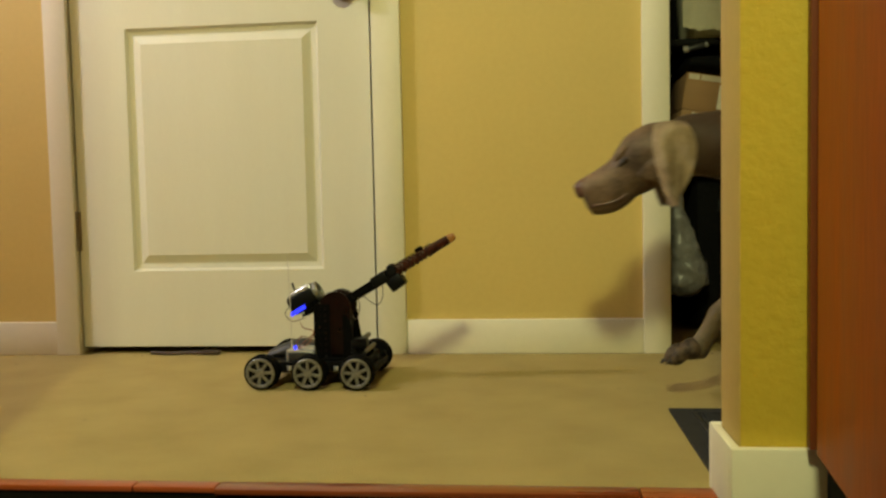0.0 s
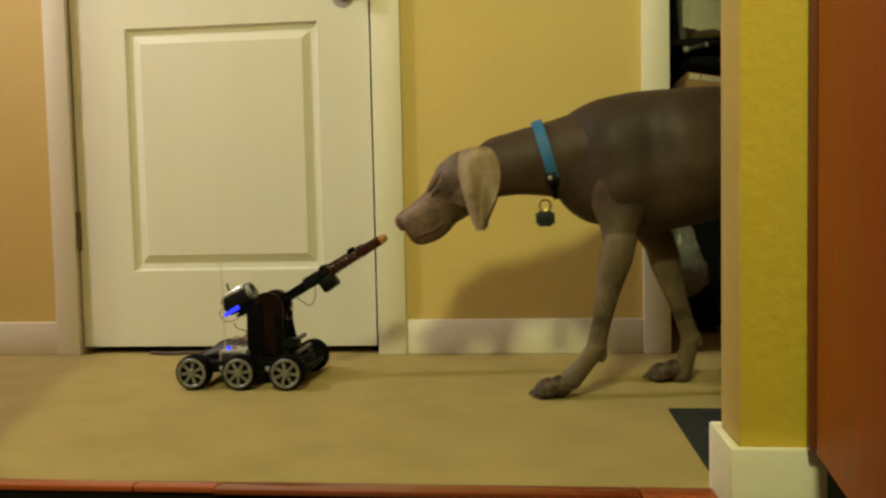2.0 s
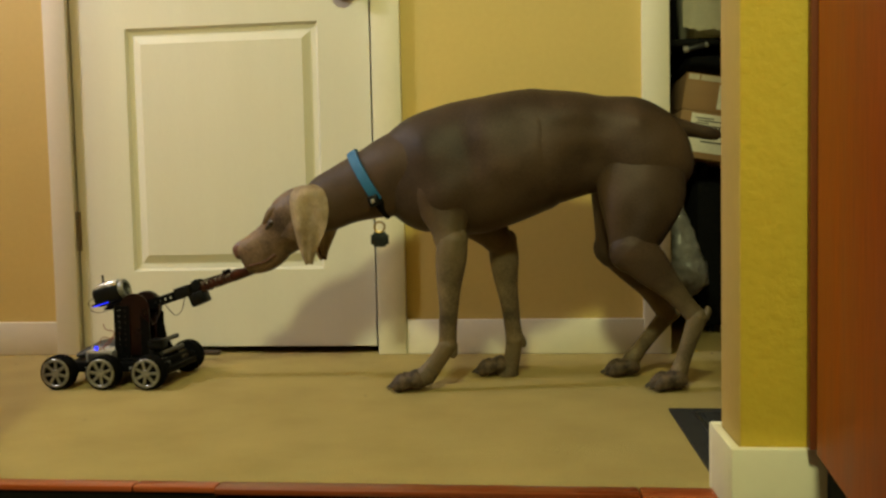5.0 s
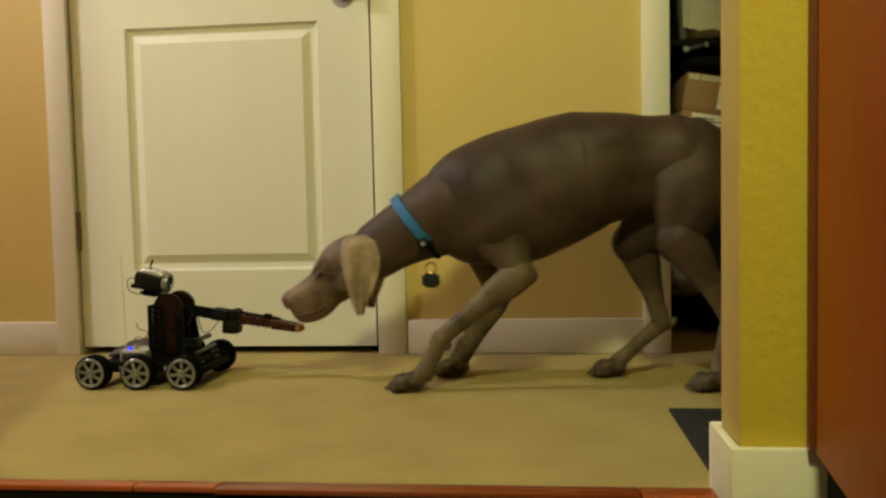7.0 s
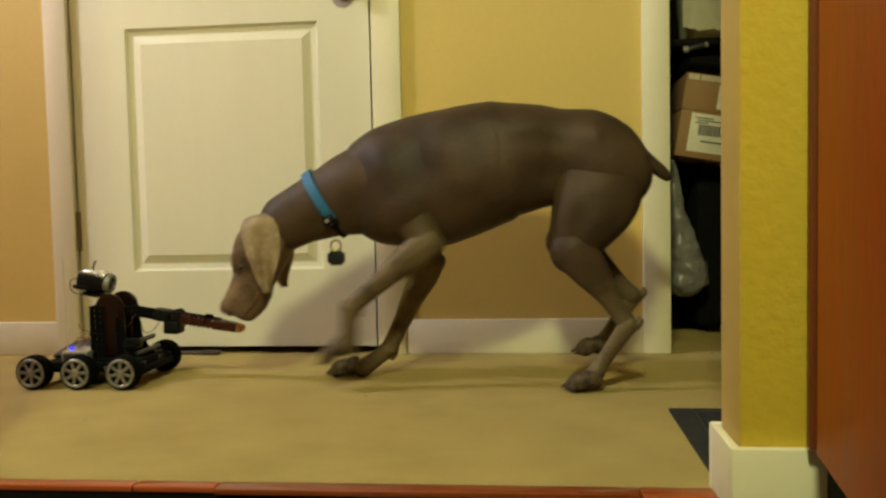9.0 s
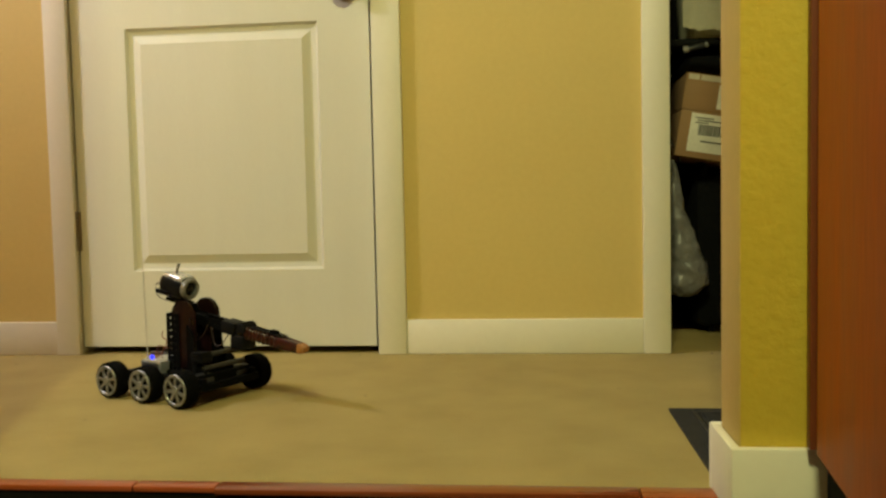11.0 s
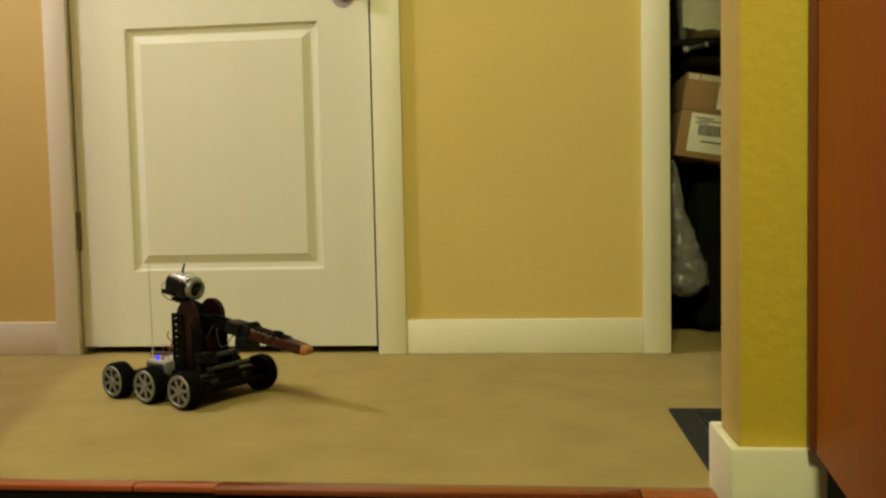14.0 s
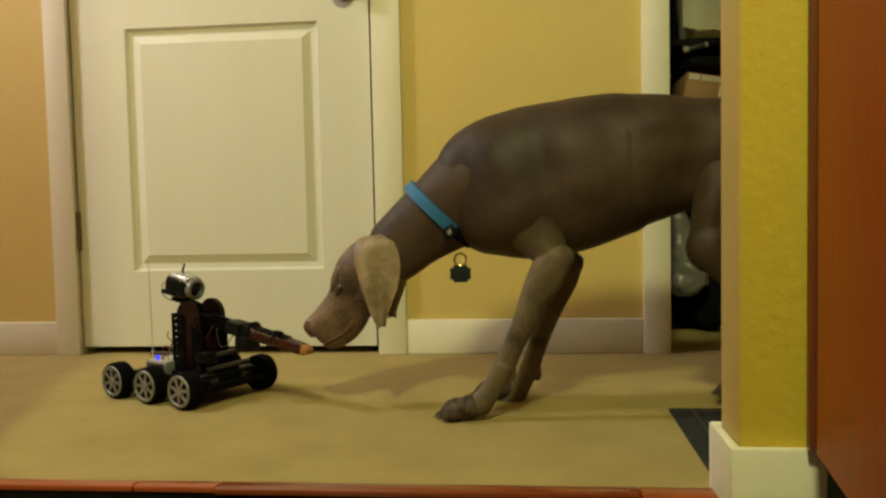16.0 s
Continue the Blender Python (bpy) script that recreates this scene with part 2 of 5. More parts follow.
def loft(bm, stations, axis="X", segments=24, steps=4, m=None, square=2.0, taper=0.0):
    """A rounded body along x (or down z): stations of (along, side shift, half height or depth, half width)."""
    b = bmesh.new()
    rings = []
    for s, c, h, w in spline(stations, steps):
        ring = []
        for k in range(segments):
            an = 2 * math.pi * k / segments
            ca, sa = math.cos(an), math.sin(an)
            u = math.copysign(abs(ca) ** (2 / square), ca) * max(w, 1e-4) * (1 - taper * sa)
            v = math.copysign(abs(sa) ** (2 / square), sa) * max(h, 1e-4)
            ring.append(b.verts.new((s, u, c + v) if axis == "X" else (c + v, u, s)))
        rings.append(ring)
    for p, q in zip(rings, rings[1:]):
        for k in range(segments):
            b.faces.new((p[k], p[(k + 1) % segments], q[(k + 1) % segments], q[k]))
    b.faces.new(rings[0][::-1])
    b.faces.new(rings[-1])
    bmesh.ops.recalc_face_normals(b, faces=b.faces[:])
    return merge(bm, b, m)


def tube(bm, points, radius, segments=8, m=None):
    """A thin round tube through points."""
    pts = [Vector(p) for p in spline(points, 6)]
    b = bmesh.new()
    rings = []
    for i, p in enumerate(pts):
        d = (pts[min(i + 1, len(pts) - 1)] - pts[max(i - 1, 0)]).normalized()
        q = d.to_track_quat("Z", "Y")
        rings.append([b.verts.new(p + q @ Vector((radius * math.cos(2 * math.pi * k / segments), radius * math.sin(2 * math.pi * k / segments), 0))) for k in range(segments)])
    for p, q in zip(rings, rings[1:]):
        for k in range(segments):
            b.faces.new((p[k], p[(k + 1) % segments], q[(k + 1) % segments], q[k]))
    b.faces.new(rings[0][::-1])
    b.faces.new(rings[-1])
    return merge(bm, b, m)


def mesh_object(name, bm, mat, smooth=True, angle=35):
    bmesh.ops.recalc_face_normals(bm, faces=bm.faces[:])
    me = bpy.data.meshes.new(name)
    bm.to_mesh(me)
    bm.free()
    me.materials.append(mat)
    if smooth:
        me.shade_smooth()
        me.set_sharp_from_angle(angle=radians(angle))
    return new(name, me)


def part(name, bm, mat, parent, label="", at=None, angle=35):
    ob = mesh_object(name, bm, mat, True, angle)
    ob.parent = parent
    if at is not None:
        ob.matrix_basis = at
    return tagged(ob, label)


def boxes(*rows):
    """A bmesh of bevelled boxes, each given as (low corner, high corner[, bevel])."""
    bm = bmesh.new()
    for r in rows:
        box(bm, *r)
    return bm


def setting(name, bm, mat, label, category, angle=35):
    return tagged(mesh_object(name, bm, mat, True, angle), label, category, kind="structure")


# ---- the shell of the hall and of the next room ----
X0, X1, Y0, CEILING = -2.9, 2.9, -5.4, 2.44
DL, DR, DOOR_H = -1.1765, -0.3904, 2.03      # the white door's leaf
CL, CR = 0.336, 1.15                          # the closet's opening
EDGE = -0.990                                 # where carpet meets wood
PX, PY, PT = 0.2446, -1.088, 0.1015           # the pillar's corner, face and thickness
T = 0.12

floor = setting("floor", boxes(((X0, EDGE, -0.08), (X1, 1.1, 0.0))), CARPET, "worn beige cut-pile carpet of the hall", "carpet floor")
setting("room_floor", boxes(((X0, Y0, -0.16), (X1, -1.03, -0.0785))), OAK, "brown wooden floor of the next room", "floor")
setting("ceiling", boxes(((X0, Y0, CEILING), (X1, 1.1, CEILING + 0.1))), CEIL, "plain off-white ceiling", "ceiling")

JAMB = 0.018
setting("wall_north", boxes(
    ((X0, 0, 0), (DL - JAMB, T, CEILING)),
    ((DR + JAMB, 0, 0), (CL, T, CEILING)),
    ((CR, 0, 0), (X1, T, CEILING)),
    ((DL - JAMB, 0, DOOR_H + 0.02), (DR + JAMB, T, CEILING)),
    ((CL, 0, DOOR_H + 0.02), (CR, T, CEILING))), WALL, "warm yellow painted plaster wall of the hall", "wall")
setting("shade_behind_door", boxes(((DL - 0.3, 0.35, -0.05), (DR + 0.3, 0.40, CEILING))), DARK, "near-black sheet for the dark behind the closed door", "wall")
setting("wall_west", boxes(((X0 - T, Y0, -0.16), (X0, 1.1, CEILING))), WALL, "yellow painted end wall", "wall")
setting("wall_east", boxes(((X1, Y0, -0.16), (X1 + T, 1.1, CEILING))), WALL, "yellow painted end wall", "wall")
setting("wall_back", boxes(((X0, Y0 - T, -0.16), (X1, Y0, CEILING))), WALL, "yellow painted wall of the next room", "wall")
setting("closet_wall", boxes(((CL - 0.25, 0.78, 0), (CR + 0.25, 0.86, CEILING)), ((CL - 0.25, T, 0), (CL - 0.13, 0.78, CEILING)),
                             ((CR + 0.13, T, 0), (CR + 0.25, 0.78, CEILING))), DARK, "closet inner wall coloured near-black for its shade", "wall")
# the wall between hall and room, with its rounded drywall corner, and its counterpart beyond the view
setting("wall_south_east", boxes(((PX, PY + 0.004, -0.075), (X1, PY + PT, CEILING), 0.004)), WALL, "peach-yellow wall end towards the hall", "wall")
setting("wall_south_face", boxes(((PX + 0.001, PY, -0.075), (X1, PY + 0.0039, CEILING), 0.0015)), ROOM_WALL, "orange-peel textured wall face coloured for yellow-green room light", "wall")
# unseen counterpart, its end placed to keep the room lamp off the left
setting("wall_south_west", boxes(((X0, PY, -0.075), (-0.83, PY + PT, CEILING), 0.006)), WALL, "unseen yellow textured wall end blocking the room lamp at left", "wall")

# baseboards: a plain board with an eased top edge
BH, BT = 0.0869, 0.013


def board(name, lo, hi, label, bevel=0.003):
    return setting(name, boxes((lo, hi, bevel)), WHITE, label, "baseboard")


board("baseboard", (X0, -BT, 0), (-1.2395, -0.0005, BH), "white painted baseboard along the yellow wall")
board("baseboard", (-0.3126, -BT, 0), (0.2724, -0.0005, BH), "white painted baseboard between two doorways")
board("baseboard", (CR + 0.075, -BT, 0), (X1, -0.0005, BH), "white painted baseboard along the yellow wall")
setting("baseboard", boxes(((PX - BT, PY - BT, -0.075), (X1, PY - 0.0005, BH), 0.003), ((PX - BT, PY - 0.0002, -0.075), (PX - 0.0005, PY + PT + 0.0002, BH), 0.003),
                           ((PX - BT, PY + PT + 0.0005, -0.075), (X1, PY + PT + BT, BH), 0.003)), WHITE, "white baseboard wrapped round the wall end", "baseboard")
board("baseboard", (X0, PY + PT + 0.0005, 0), (-0.83, PY + PT + BT, BH), "white painted baseboard")


def casing(name, x0, x1, top, label):
    """A flat door casing: two legs and a head, with the jambs behind them."""
    g = 0.016
    bm = boxes(((x0[0], -g, 0), (x0[1], -0.0005, top), 0.003), ((x1[0], -g, 0), (x1[1], -0.0005, top), 0.003),
               ((x0[0], -g, top), (x1[1], -0.0005, top + 0.07), 0.003))
    return setting(name, bm, WHITE, label, "door casing")


casing("trim", (-1.2395, DL - 0.0005), (DR + 0.006, -0.3126), DOOR_H + 0.012, "white painted flat casing round the closed door")
casing("trim", (0.2724, CL + 0.002), (CR + 0.005, CR + 0.075), DOOR_H + 0.012, "white painted flat casing round the closet doorway")
setting("door_jamb", boxes(((DL - JAMB, 0.0, 0), (DL - 0.003, T, DOOR_H + 0.003)), ((DR + 0.003, 0.0, 0), (DR + JAMB, T, DOOR_H + 0.003)),
                           ((DL - JAMB, 0.0, DOOR_H + 0.004), (DR + JAMB, T, DOOR_H + 0.02))), WHITE, "white painted jamb of the closed door", "door jamb")
setting("door_jamb", boxes(((CL, 0.0005, 0), (CL + 0.0018, T, DOOR_H + 0.003)), ((CR - 0.006, 0.0, 0), (CR + 0.005, T, DOOR_H + 0.003)),
                           ((CL, 0.0005, DOOR_H + 0.004), (CR + 0.005, T, DOOR_H + 0.02))), WHITE, "white painted jamb of the closet doorway", "door jamb")


def moulded_panel(b, x0, x1, z0, z1, y):
    """A sunk and raised panel: a chamfer down to a groove, then a slope up to a flat field."""
    steps = ((0.0, 0.0), (0.006, 0.009), (0.018, 0.011), (0.022, 0.010), (0.039, 0.0015), (0.041, 0.0005))
    rings = []
    for inset, deep in steps:
        rings.append([b.verts.new(p) for p in ((x0 + inset, y + deep, z0 + inset), (x1 - inset, y + deep, z0 + inset),
                                               (x1 - inset, y + deep, z1 - inset), (x0 + inset, y + deep, z1 - inset))])
    for p, q in zip(rings, rings[1:]):
        for k in range(4):
            b.faces.new((p[k], p[(k + 1) % 4], q[(k + 1) % 4], q[k]))
    b.faces.new(rings[-1])


def front_with_holes(b, xs, zs, y, holes):
    """A flat sheet of rectangles with some left out."""
    for i in range(len(xs) - 1):
        for j in range(len(zs) - 1):
            if (i, j) not in holes:
                b.faces.new([b.verts.new(p) for p in ((xs[i], y, zs[j]), (xs[i + 1], y, zs[j]), (xs[i + 1], y, zs[j + 1]), (xs[i], y, zs[j + 1]))])


door = tagged(new("door_1"), "closed white two-panel hall door with a nickel hinge and knob", "door", kind="structure")
BOTTOM, FACE = 0.019, 0.004
leaf = bmesh.new()
xs, zs = (DL + 0.002, -1.0295, -0.524, DR - 0.002), (BOTTOM, 0.217, 0.841, 1.05, 1.88, DOOR_H)
front_with_holes(leaf, xs, zs, FACE, {(1, 1), (1, 3)})
moulded_panel(leaf, xs[1], xs[2], zs[1], zs[2], FACE)
moulded_panel(leaf, xs[1], xs[2], zs[3], zs[4], FACE)
box(leaf, (xs[0], FACE + 0.013, BOTTOM), (xs[3], FACE + 0.038, DOOR_H))
for lo, hi in (((xs[0], FACE, BOTTOM), (xs[0] + 0.0005, FACE + 0.02, DOOR_H)), ((xs[3] - 0.0005, FACE, BOTTOM), (xs[3], FACE + 0.02, DOOR_H)),
               ((xs[0], FACE, BOTTOM), (xs[3], FACE + 0.02, BOTTOM + 0.0005))):
    box(leaf, lo, hi)
part("leaf", leaf, DOOR_WHITE, door, angle=12)
hinge = bmesh.new()
for z in (0.272, 1.80):
    for k in range(5):
        turned(hinge, [(0.0048, z + 0.0208 * k), (0.0055, z + 0.0208 * k + 0.0008), (0.0055, z + 0.0208 * k + 0.0195), (0.0048, z + 0.0208 * k + 0.0203)], 12,
               Matrix.Translation((DL - 0.001, -0.004, 0)))
    box(hinge, (DL - 0.0045, -0.001, z), (DL + 0.0085, 0.0035, z + 0.103))
part("hinge", hinge, STEEL, door, "dull nickel butt hinge")
knob = bmesh.new()
turned(knob, [(0.001, -0.062), (0.020, -0.060), (0.027, -0.048), (0.024, -0.034), (0.012, -0.026), (0.011, -0.010), (0.031, -0.007), (0.033, 0.0)], 32,
       pose(-0.452, FACE, 0.920, -90))
part("knob", knob, STEEL, door, "satin nickel door knob")

# ---- the wooden edge and the next room ----
strip = tagged(new("threshold"), "red-orange cherry boards along the carpet's edge", "wood threshold", kind="structure")
x = X0
for k, w in enumerate((0.9, 0.62, 0.83, 0.118, 0.57, 0.88, 0.9, 0.98)):
    front = -1.017 if k < 4 else (-1.024 if k == 4 else -1.030)
    part("plank", boxes(((x, front, -0.006), (x + w - 0.001, EDGE - 0.001, 0.003), 0.003)), CHERRY, strip)
    x += w
setting("step_riser", boxes(((X0, -1.012, -0.075), (X1, -0.994, -0.0065))), DARK, "near-black riser for the shaded gap under the boards", "riser")
boards = tagged(new("plank_floor"), "brown wooden plank floor of the next room", "plank floor", kind="structure")
for row in range(18):
    y = -1.034 - 0.125 * row
    x = X0 - random.random() * 0.8
    while x < X1:
        w = 0.9 + random.random() * 0.5
        lo, hi = max(x, X0), min(x + w, X1)
        if hi - lo > 0.05:
            part("plank", boxes(((lo, y - 0.1235, -0.078), (hi - 0.0015, y, -0.0605), 0.0015)), OAK, boards)
        x += w


def tall_cabinet():
    """A tall cherry cabinet whose doors face the doorway, on a recessed dark toe kick."""
    x0, x1, y0, y1, z0, z1 = 0.318, 0.92, -2.05, PY - BT - 0.003, 0.092, 2.15
    c = tagged(new("tall_cabinet"), "tall cherry-stained wooden cabinet on a dark toe kick", "cabinet")
    part("body", boxes(((x0 + 0.02, y0, z0), (x1, y1, z1), 0.002)), CABINET, c)
    part("toe_kick", boxes(((x0 + 0.020, y0 + 0.01, -0.06), (x1 - 0.01, y1 - 0.004, z0 - 0.001))), DARK, c, "black recessed toe kick")
    part("stile", boxes(((x0 - 0.002, y1 - 0.018, z0), (x0 + 0.0195, y1, z1), 0.0015)), FILLER, c, "dark cherry strip for the shaded gap beside the wall")
    edges = (y0, (y0 + y1) / 2, y1 - 0.044)
    for a, b in zip(edges, edges[1:]):
        d = part("cabinet_door", boxes(((x0, a + 0.002, z0 + 0.003), (x0 + 0.0185, b - 0.002, z1 - 0.003), 0.0025)), CABINET, c)
        h = bmesh.new()
        tube(h, [(x0 - 0.001, a + 0.04, 1.0), (x0 - 0.028, a + 0.04, 1.01), (x0 - 0.028, a + 0.04, 1.10), (x0 - 0.001, a + 0.04, 1.11)], 0.005)
        part("handle", h, STEEL, d, "nickel bar handle")
    # it stands a little askew to the wall
    corner = Vector((x0, y1, 0))
    c.matrix_basis = Matrix.Translation(corner) @ pose(0, 0, 0, 0, 0, -7) @ Matrix.Translation(-corner)
    return c


tall_cabinet()


def floor_mat():
    x0, x1, y0, y1 = 0.242, 1.05, -0.986, -0.574
    g = tagged(new("floor_mat"), "thin black ribbed floor mat lying on the carpet", "mat")
    part("backing", boxes(((x0, y0, 0.0), (x1, y1, 0.005), 0.002)), MAT, g)
    bm = bmesh.new()
    for k in range(26):
        y = y0 + 0.045 + k * (y1 - y0 - 0.09) / 25
        box(bm, (x0 + 0.05, y - 0.0045, 0.0045), (x1 - 0.05, y + 0.0045, 0.009), 0.0015)
    part("ribs", bm, MAT, g)
    part("border", boxes(((x0 + 0.036, y0 + 0.03, 0.0045), (x0 + 0.042, y1 - 0.03, 0.0075), 0.001),
                         ((x0 + 0.036, y1 - 0.036, 0.0045), (x1 - 0.036, y1 - 0.03, 0.0075), 0.001)), GREY, g, "thin grey border line")
    return g


floor_mat()


# ---- the closet ----
def shelf(z, y0, y1, label):
    s = tagged(new("closet_shelf"), label, "shelf")
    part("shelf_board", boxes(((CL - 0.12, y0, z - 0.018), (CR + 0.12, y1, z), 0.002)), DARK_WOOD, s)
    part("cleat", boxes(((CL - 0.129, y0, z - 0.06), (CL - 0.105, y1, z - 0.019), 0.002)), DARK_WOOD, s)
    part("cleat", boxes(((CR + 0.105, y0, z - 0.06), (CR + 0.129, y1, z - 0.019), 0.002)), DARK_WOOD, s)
    return s


shelf(0.800, 0.23, 0.779, "wooden closet shelf coloured near-black for closet shade")


def carton(at, w, d, h, label, tape=True, shipping=False):
    """A closed cardboard box: body, lid flaps with a gap, tape, and a printed shipping label."""
    c = tagged(new("cardboard_box"), label, "cardboard box")
    c.matrix_basis = at
    part("body", boxes(((0, 0, 0), (w, d, h - 0.004), 0.004)), CARD, c)
    part("flap", boxes(((0.001, 0.001, h - 0.0035), (w - 0.001, d / 2 - 0.001, h), 0.001)), CARD, c)
    part("flap", boxes(((0.001, d / 2 + 0.001, h - 0.0035), (w - 0.001, d - 0.001, h), 0.001)), CARD, c)
    if tape:
        part("tape", boxes(((0.006, -0.0012, h - 0.017), (0.034, 0.0003, h - 0.003)), ((0.038, -0.0012, h - 0.017), (w * 0.5, 0.0003, h - 0.003)),
                           ((w * 0.5 + 0.004, -0.0012, h - 0.017), (w - 0.004, 0.0003, h - 0.003))), TAPE, c, "pale packing tape strip")
    if shipping:
        lab = part("shipping_label", boxes(((0.028, -0.0014, 0.0165), (0.195, 0.0003, h - 0.010), 0.0005)), PAPER, c, "white printed shipping label")
        ink = bmesh.new()
        u = 0.050
        while u < 0.17:
            wd = random.choice((0.0016, 0.0024, 0.004))
            box(ink, (u, -0.0022, h * 0.48), (u + wd, -0.0012, h * 0.70))
            u += wd + random.choice((0.0016, 0.0024))
        for k, (a, b) in enumerate(((0.040, 0.085), (0.045, 0.11), (0.04, 0.075))):
            box(ink, (a, -0.0022, h * (0.82 - 0.05 * k)), (b, -0.0012, h * (0.82 - 0.05 * k) + 0.003))
        box(ink, (0.06, -0.0022, h * 0.34), (0.15, -0.0012, h * 0.34 + 0.004))
        part("print", ink, INK, lab)
    else:
        part("sticker", boxes(((w * 0.36, -0.0013, 0.008), (w * 0.36 + 0.07, 0.0003, h - 0.024))), PAPER, c, "small white sticker")
    return c


carton(pose(0.4016, 0.20, 0.6155, 0, 9.6), 0.246, 0.24, 0.0947, "brown cardboard box sealed with pale tape")
carton(pose(0.3787, 0.18, 0.4904, 0, 9.6), 0.247, 0.28, 0.1264, "brown cardboard parcel with a white shipping label", False, True)


def suitcase():
    s = tagged(new("suitcase"), "black upright suitcase standing on the closet carpet", "suitcase")
    part("shell", boxes(((0.45, 0.275, 0.02), (0.93, 0.56, 0.446), 0.03)), BLACK_CLOTH, s)
    for px in (0.50, 0.88):
        for py in (0.32, 0.52):
            bm = bmesh.new()
            turned(bm, [(0.006, -0.008), (0.014, -0.008), (0.014, 0.008), (0.006, 0.008)], 16, pose(px, py, 0.014, 0, 90))
            part("caster", bm, BLACK_PLASTIC, s)
    bm = bmesh.new()
    tube(bm, [(0.475, 0.30, 0.430), (0.478, 0.30, 0.463), (0.485, 0.39, 0.463), (0.48, 0.40, 0.430)], 0.009)
    part("carry_handle", bm, BLACK_PLASTIC, s)
    return s


suitcase()


def folded_cloth():
    """A cream cloth hanging over the shelf's edge in soft folds."""
    b = bmesh.new()
    nx, nz = 40, 16
    grid = [[b.verts.new((0.405 + 0.36 * i / nx, 0.190 + 0.007 * math.sin(i * 0.38 + 0.10 * j) + 0.003 * math.sin(i * 0.9 - 0.2 * j),
                          0.822 - 0.0011 * i + 0.0025 * math.sin(i * 0.9) + 0.003 * math.sin(i * 2.3) + (0.21 + 0.0011 * i) * j / nz)) for i in range(nx + 1)] for j in range(nz + 1)]
    for j in range(nz):
        for i in range(nx):
            b.faces.new((grid[j][i], grid[j][i + 1], grid[j + 1][i + 1], grid[j + 1][i]))
    bmesh.ops.solidify(b, geom=b.faces[:], thickness=0.006)
    box(b, (0.44, 0.30, 0.8005), (0.76, 0.52, 1.03), 0.02)
    return tagged(mesh_object("folded_blanket", b, CLOTH, True, 60), "cream folded blanket on the closet shelf", "blanket")


folded_cloth()


def black_clothes():
    """A loose black bundle of folded clothes on the upper box."""
    b = bmesh.new()
    loft(b, [(-0.015, 0.022, 0.004, 0.06), (-0.012, 0.024, 0.014, 0.09), (0.0, 0.025, 0.0245, 0.105), (0.06, 0.031, 0.031, 0.108), (0.14, 0.036, 0.036, 0.10), (0.19, 0.026, 0.022, 0.09), (0.195, 0.022, 0.01, 0.06)], "X", 28, 6)
    for v in b.verts:
        v.co += Vector((0, 0.4, 1)) * 0.004 * noise.noise(v.co * 30)
    bundle = tagged(mesh_object("folded_clothes", b, BLACK_CLOTH, True, 60), "black folded clothes lying on a cardboard box", "clothes")
    bundle.matrix_basis = pose(0.430, 0.295, 0.7070, 0, 9.6)
    return bundle


black_clothes()


def bottle():
    s = tagged(new("plastic_bottle"), "small clear plastic bottle lying on black clothes", "bottle")
    at = pose(0.4105, 0.200, 0.7655, 0, 78, 4)
    bm = bmesh.new()
    turned(bm, [(0.006, 0.011), (0.0075, 0.016), (0.0080, 0.050), (0.006, 0.054)], 20, at)
    part("bottle_body", bm, GREY, s)
    bm = bmesh.new()
    turned(bm, [(0.008, -0.004), (0.0095, -0.003), (0.0095, 0.009), (0.007, 0.011)], 20, at)
    part("cap", bm, SILVER, s, "dull silver cap")
    # Silver ring put in for the glint on the bottle's far end.
    bm = bmesh.new()
    turned(bm, [(0.006, 0.054), (0.0082, 0.056), (0.0082, 0.061), (0.005, 0.063)], 20, at)
    part("end_glint", bm, SILVER, s, "silver ring for the glint at its end")
    return s


bottle()


def plastic_bag():
    """A crumpled grey film bag hanging by its twisted neck from the doorway's edge."""
    b = bmesh.new()
    loft(b, [(0.475, -0.016, 0.005, 0.005), (0.44, -0.016, 0.012, 0.012), (0.38, -0.012, 0.020, 0.016), (0.30, -0.002, 0.031, 0.026), (0.22, 0.016, 0.045, 0.038),
             (0.165, 0.020, 0.055, 0.042), (0.130, 0.014, 0.048, 0.036), (0.112, 0.008, 0.026, 0.02), (0.108, 0.006, 0.006, 0.006)], "Z", 40, 6)
    for v in b.verts:
        n = noise.noise(v.co * 26) * 0.010 + noise.noise(v.co * 60) * 0.005
        d = Vector((v.co.x, v.co.y, 0))
        if d.length > 1e-4:
            v.co += d.normalized() * n * min(1, d.length / 0.02)
    bag = tagged(new("plastic_bag"), "crumpled grey translucent plastic bag hanging in the closet doorway", "plastic bag")
    bag.matrix_basis = pose(0.400, 0.22, 0.004)
    part("bag_body", b, BAG, bag, angle=50)
    bm = bmesh.new()
    tube(bm, [(0.0, 0.0, 0.47), (-0.008, 0.0, 0.50), (-0.035, -0.04, 0.53), (-0.056, -0.10, 0.535)], 0.003)
    part("bag_handle", bm, BAG, bag)
    return bag


plastic_bag()


def loose_cord():
    bm = bmesh.new()
    tube(bm, [(-0.985, -0.012, 0.006), (-0.93, -0.020, 0.005), (-0.88, -0.013, 0.006), (-0.83, -0.018, 0.006), (-0.80, -0.006, 0.007)], 0.0045)
    box(bm, (-0.845, -0.024, 0.001), (-0.80, -0.010, 0.012), 0.003)
    return tagged(mesh_object("cord", bm, DARK_WIRE), "short dark cord lying on the carpet at the door", "cord")


loose_cord()


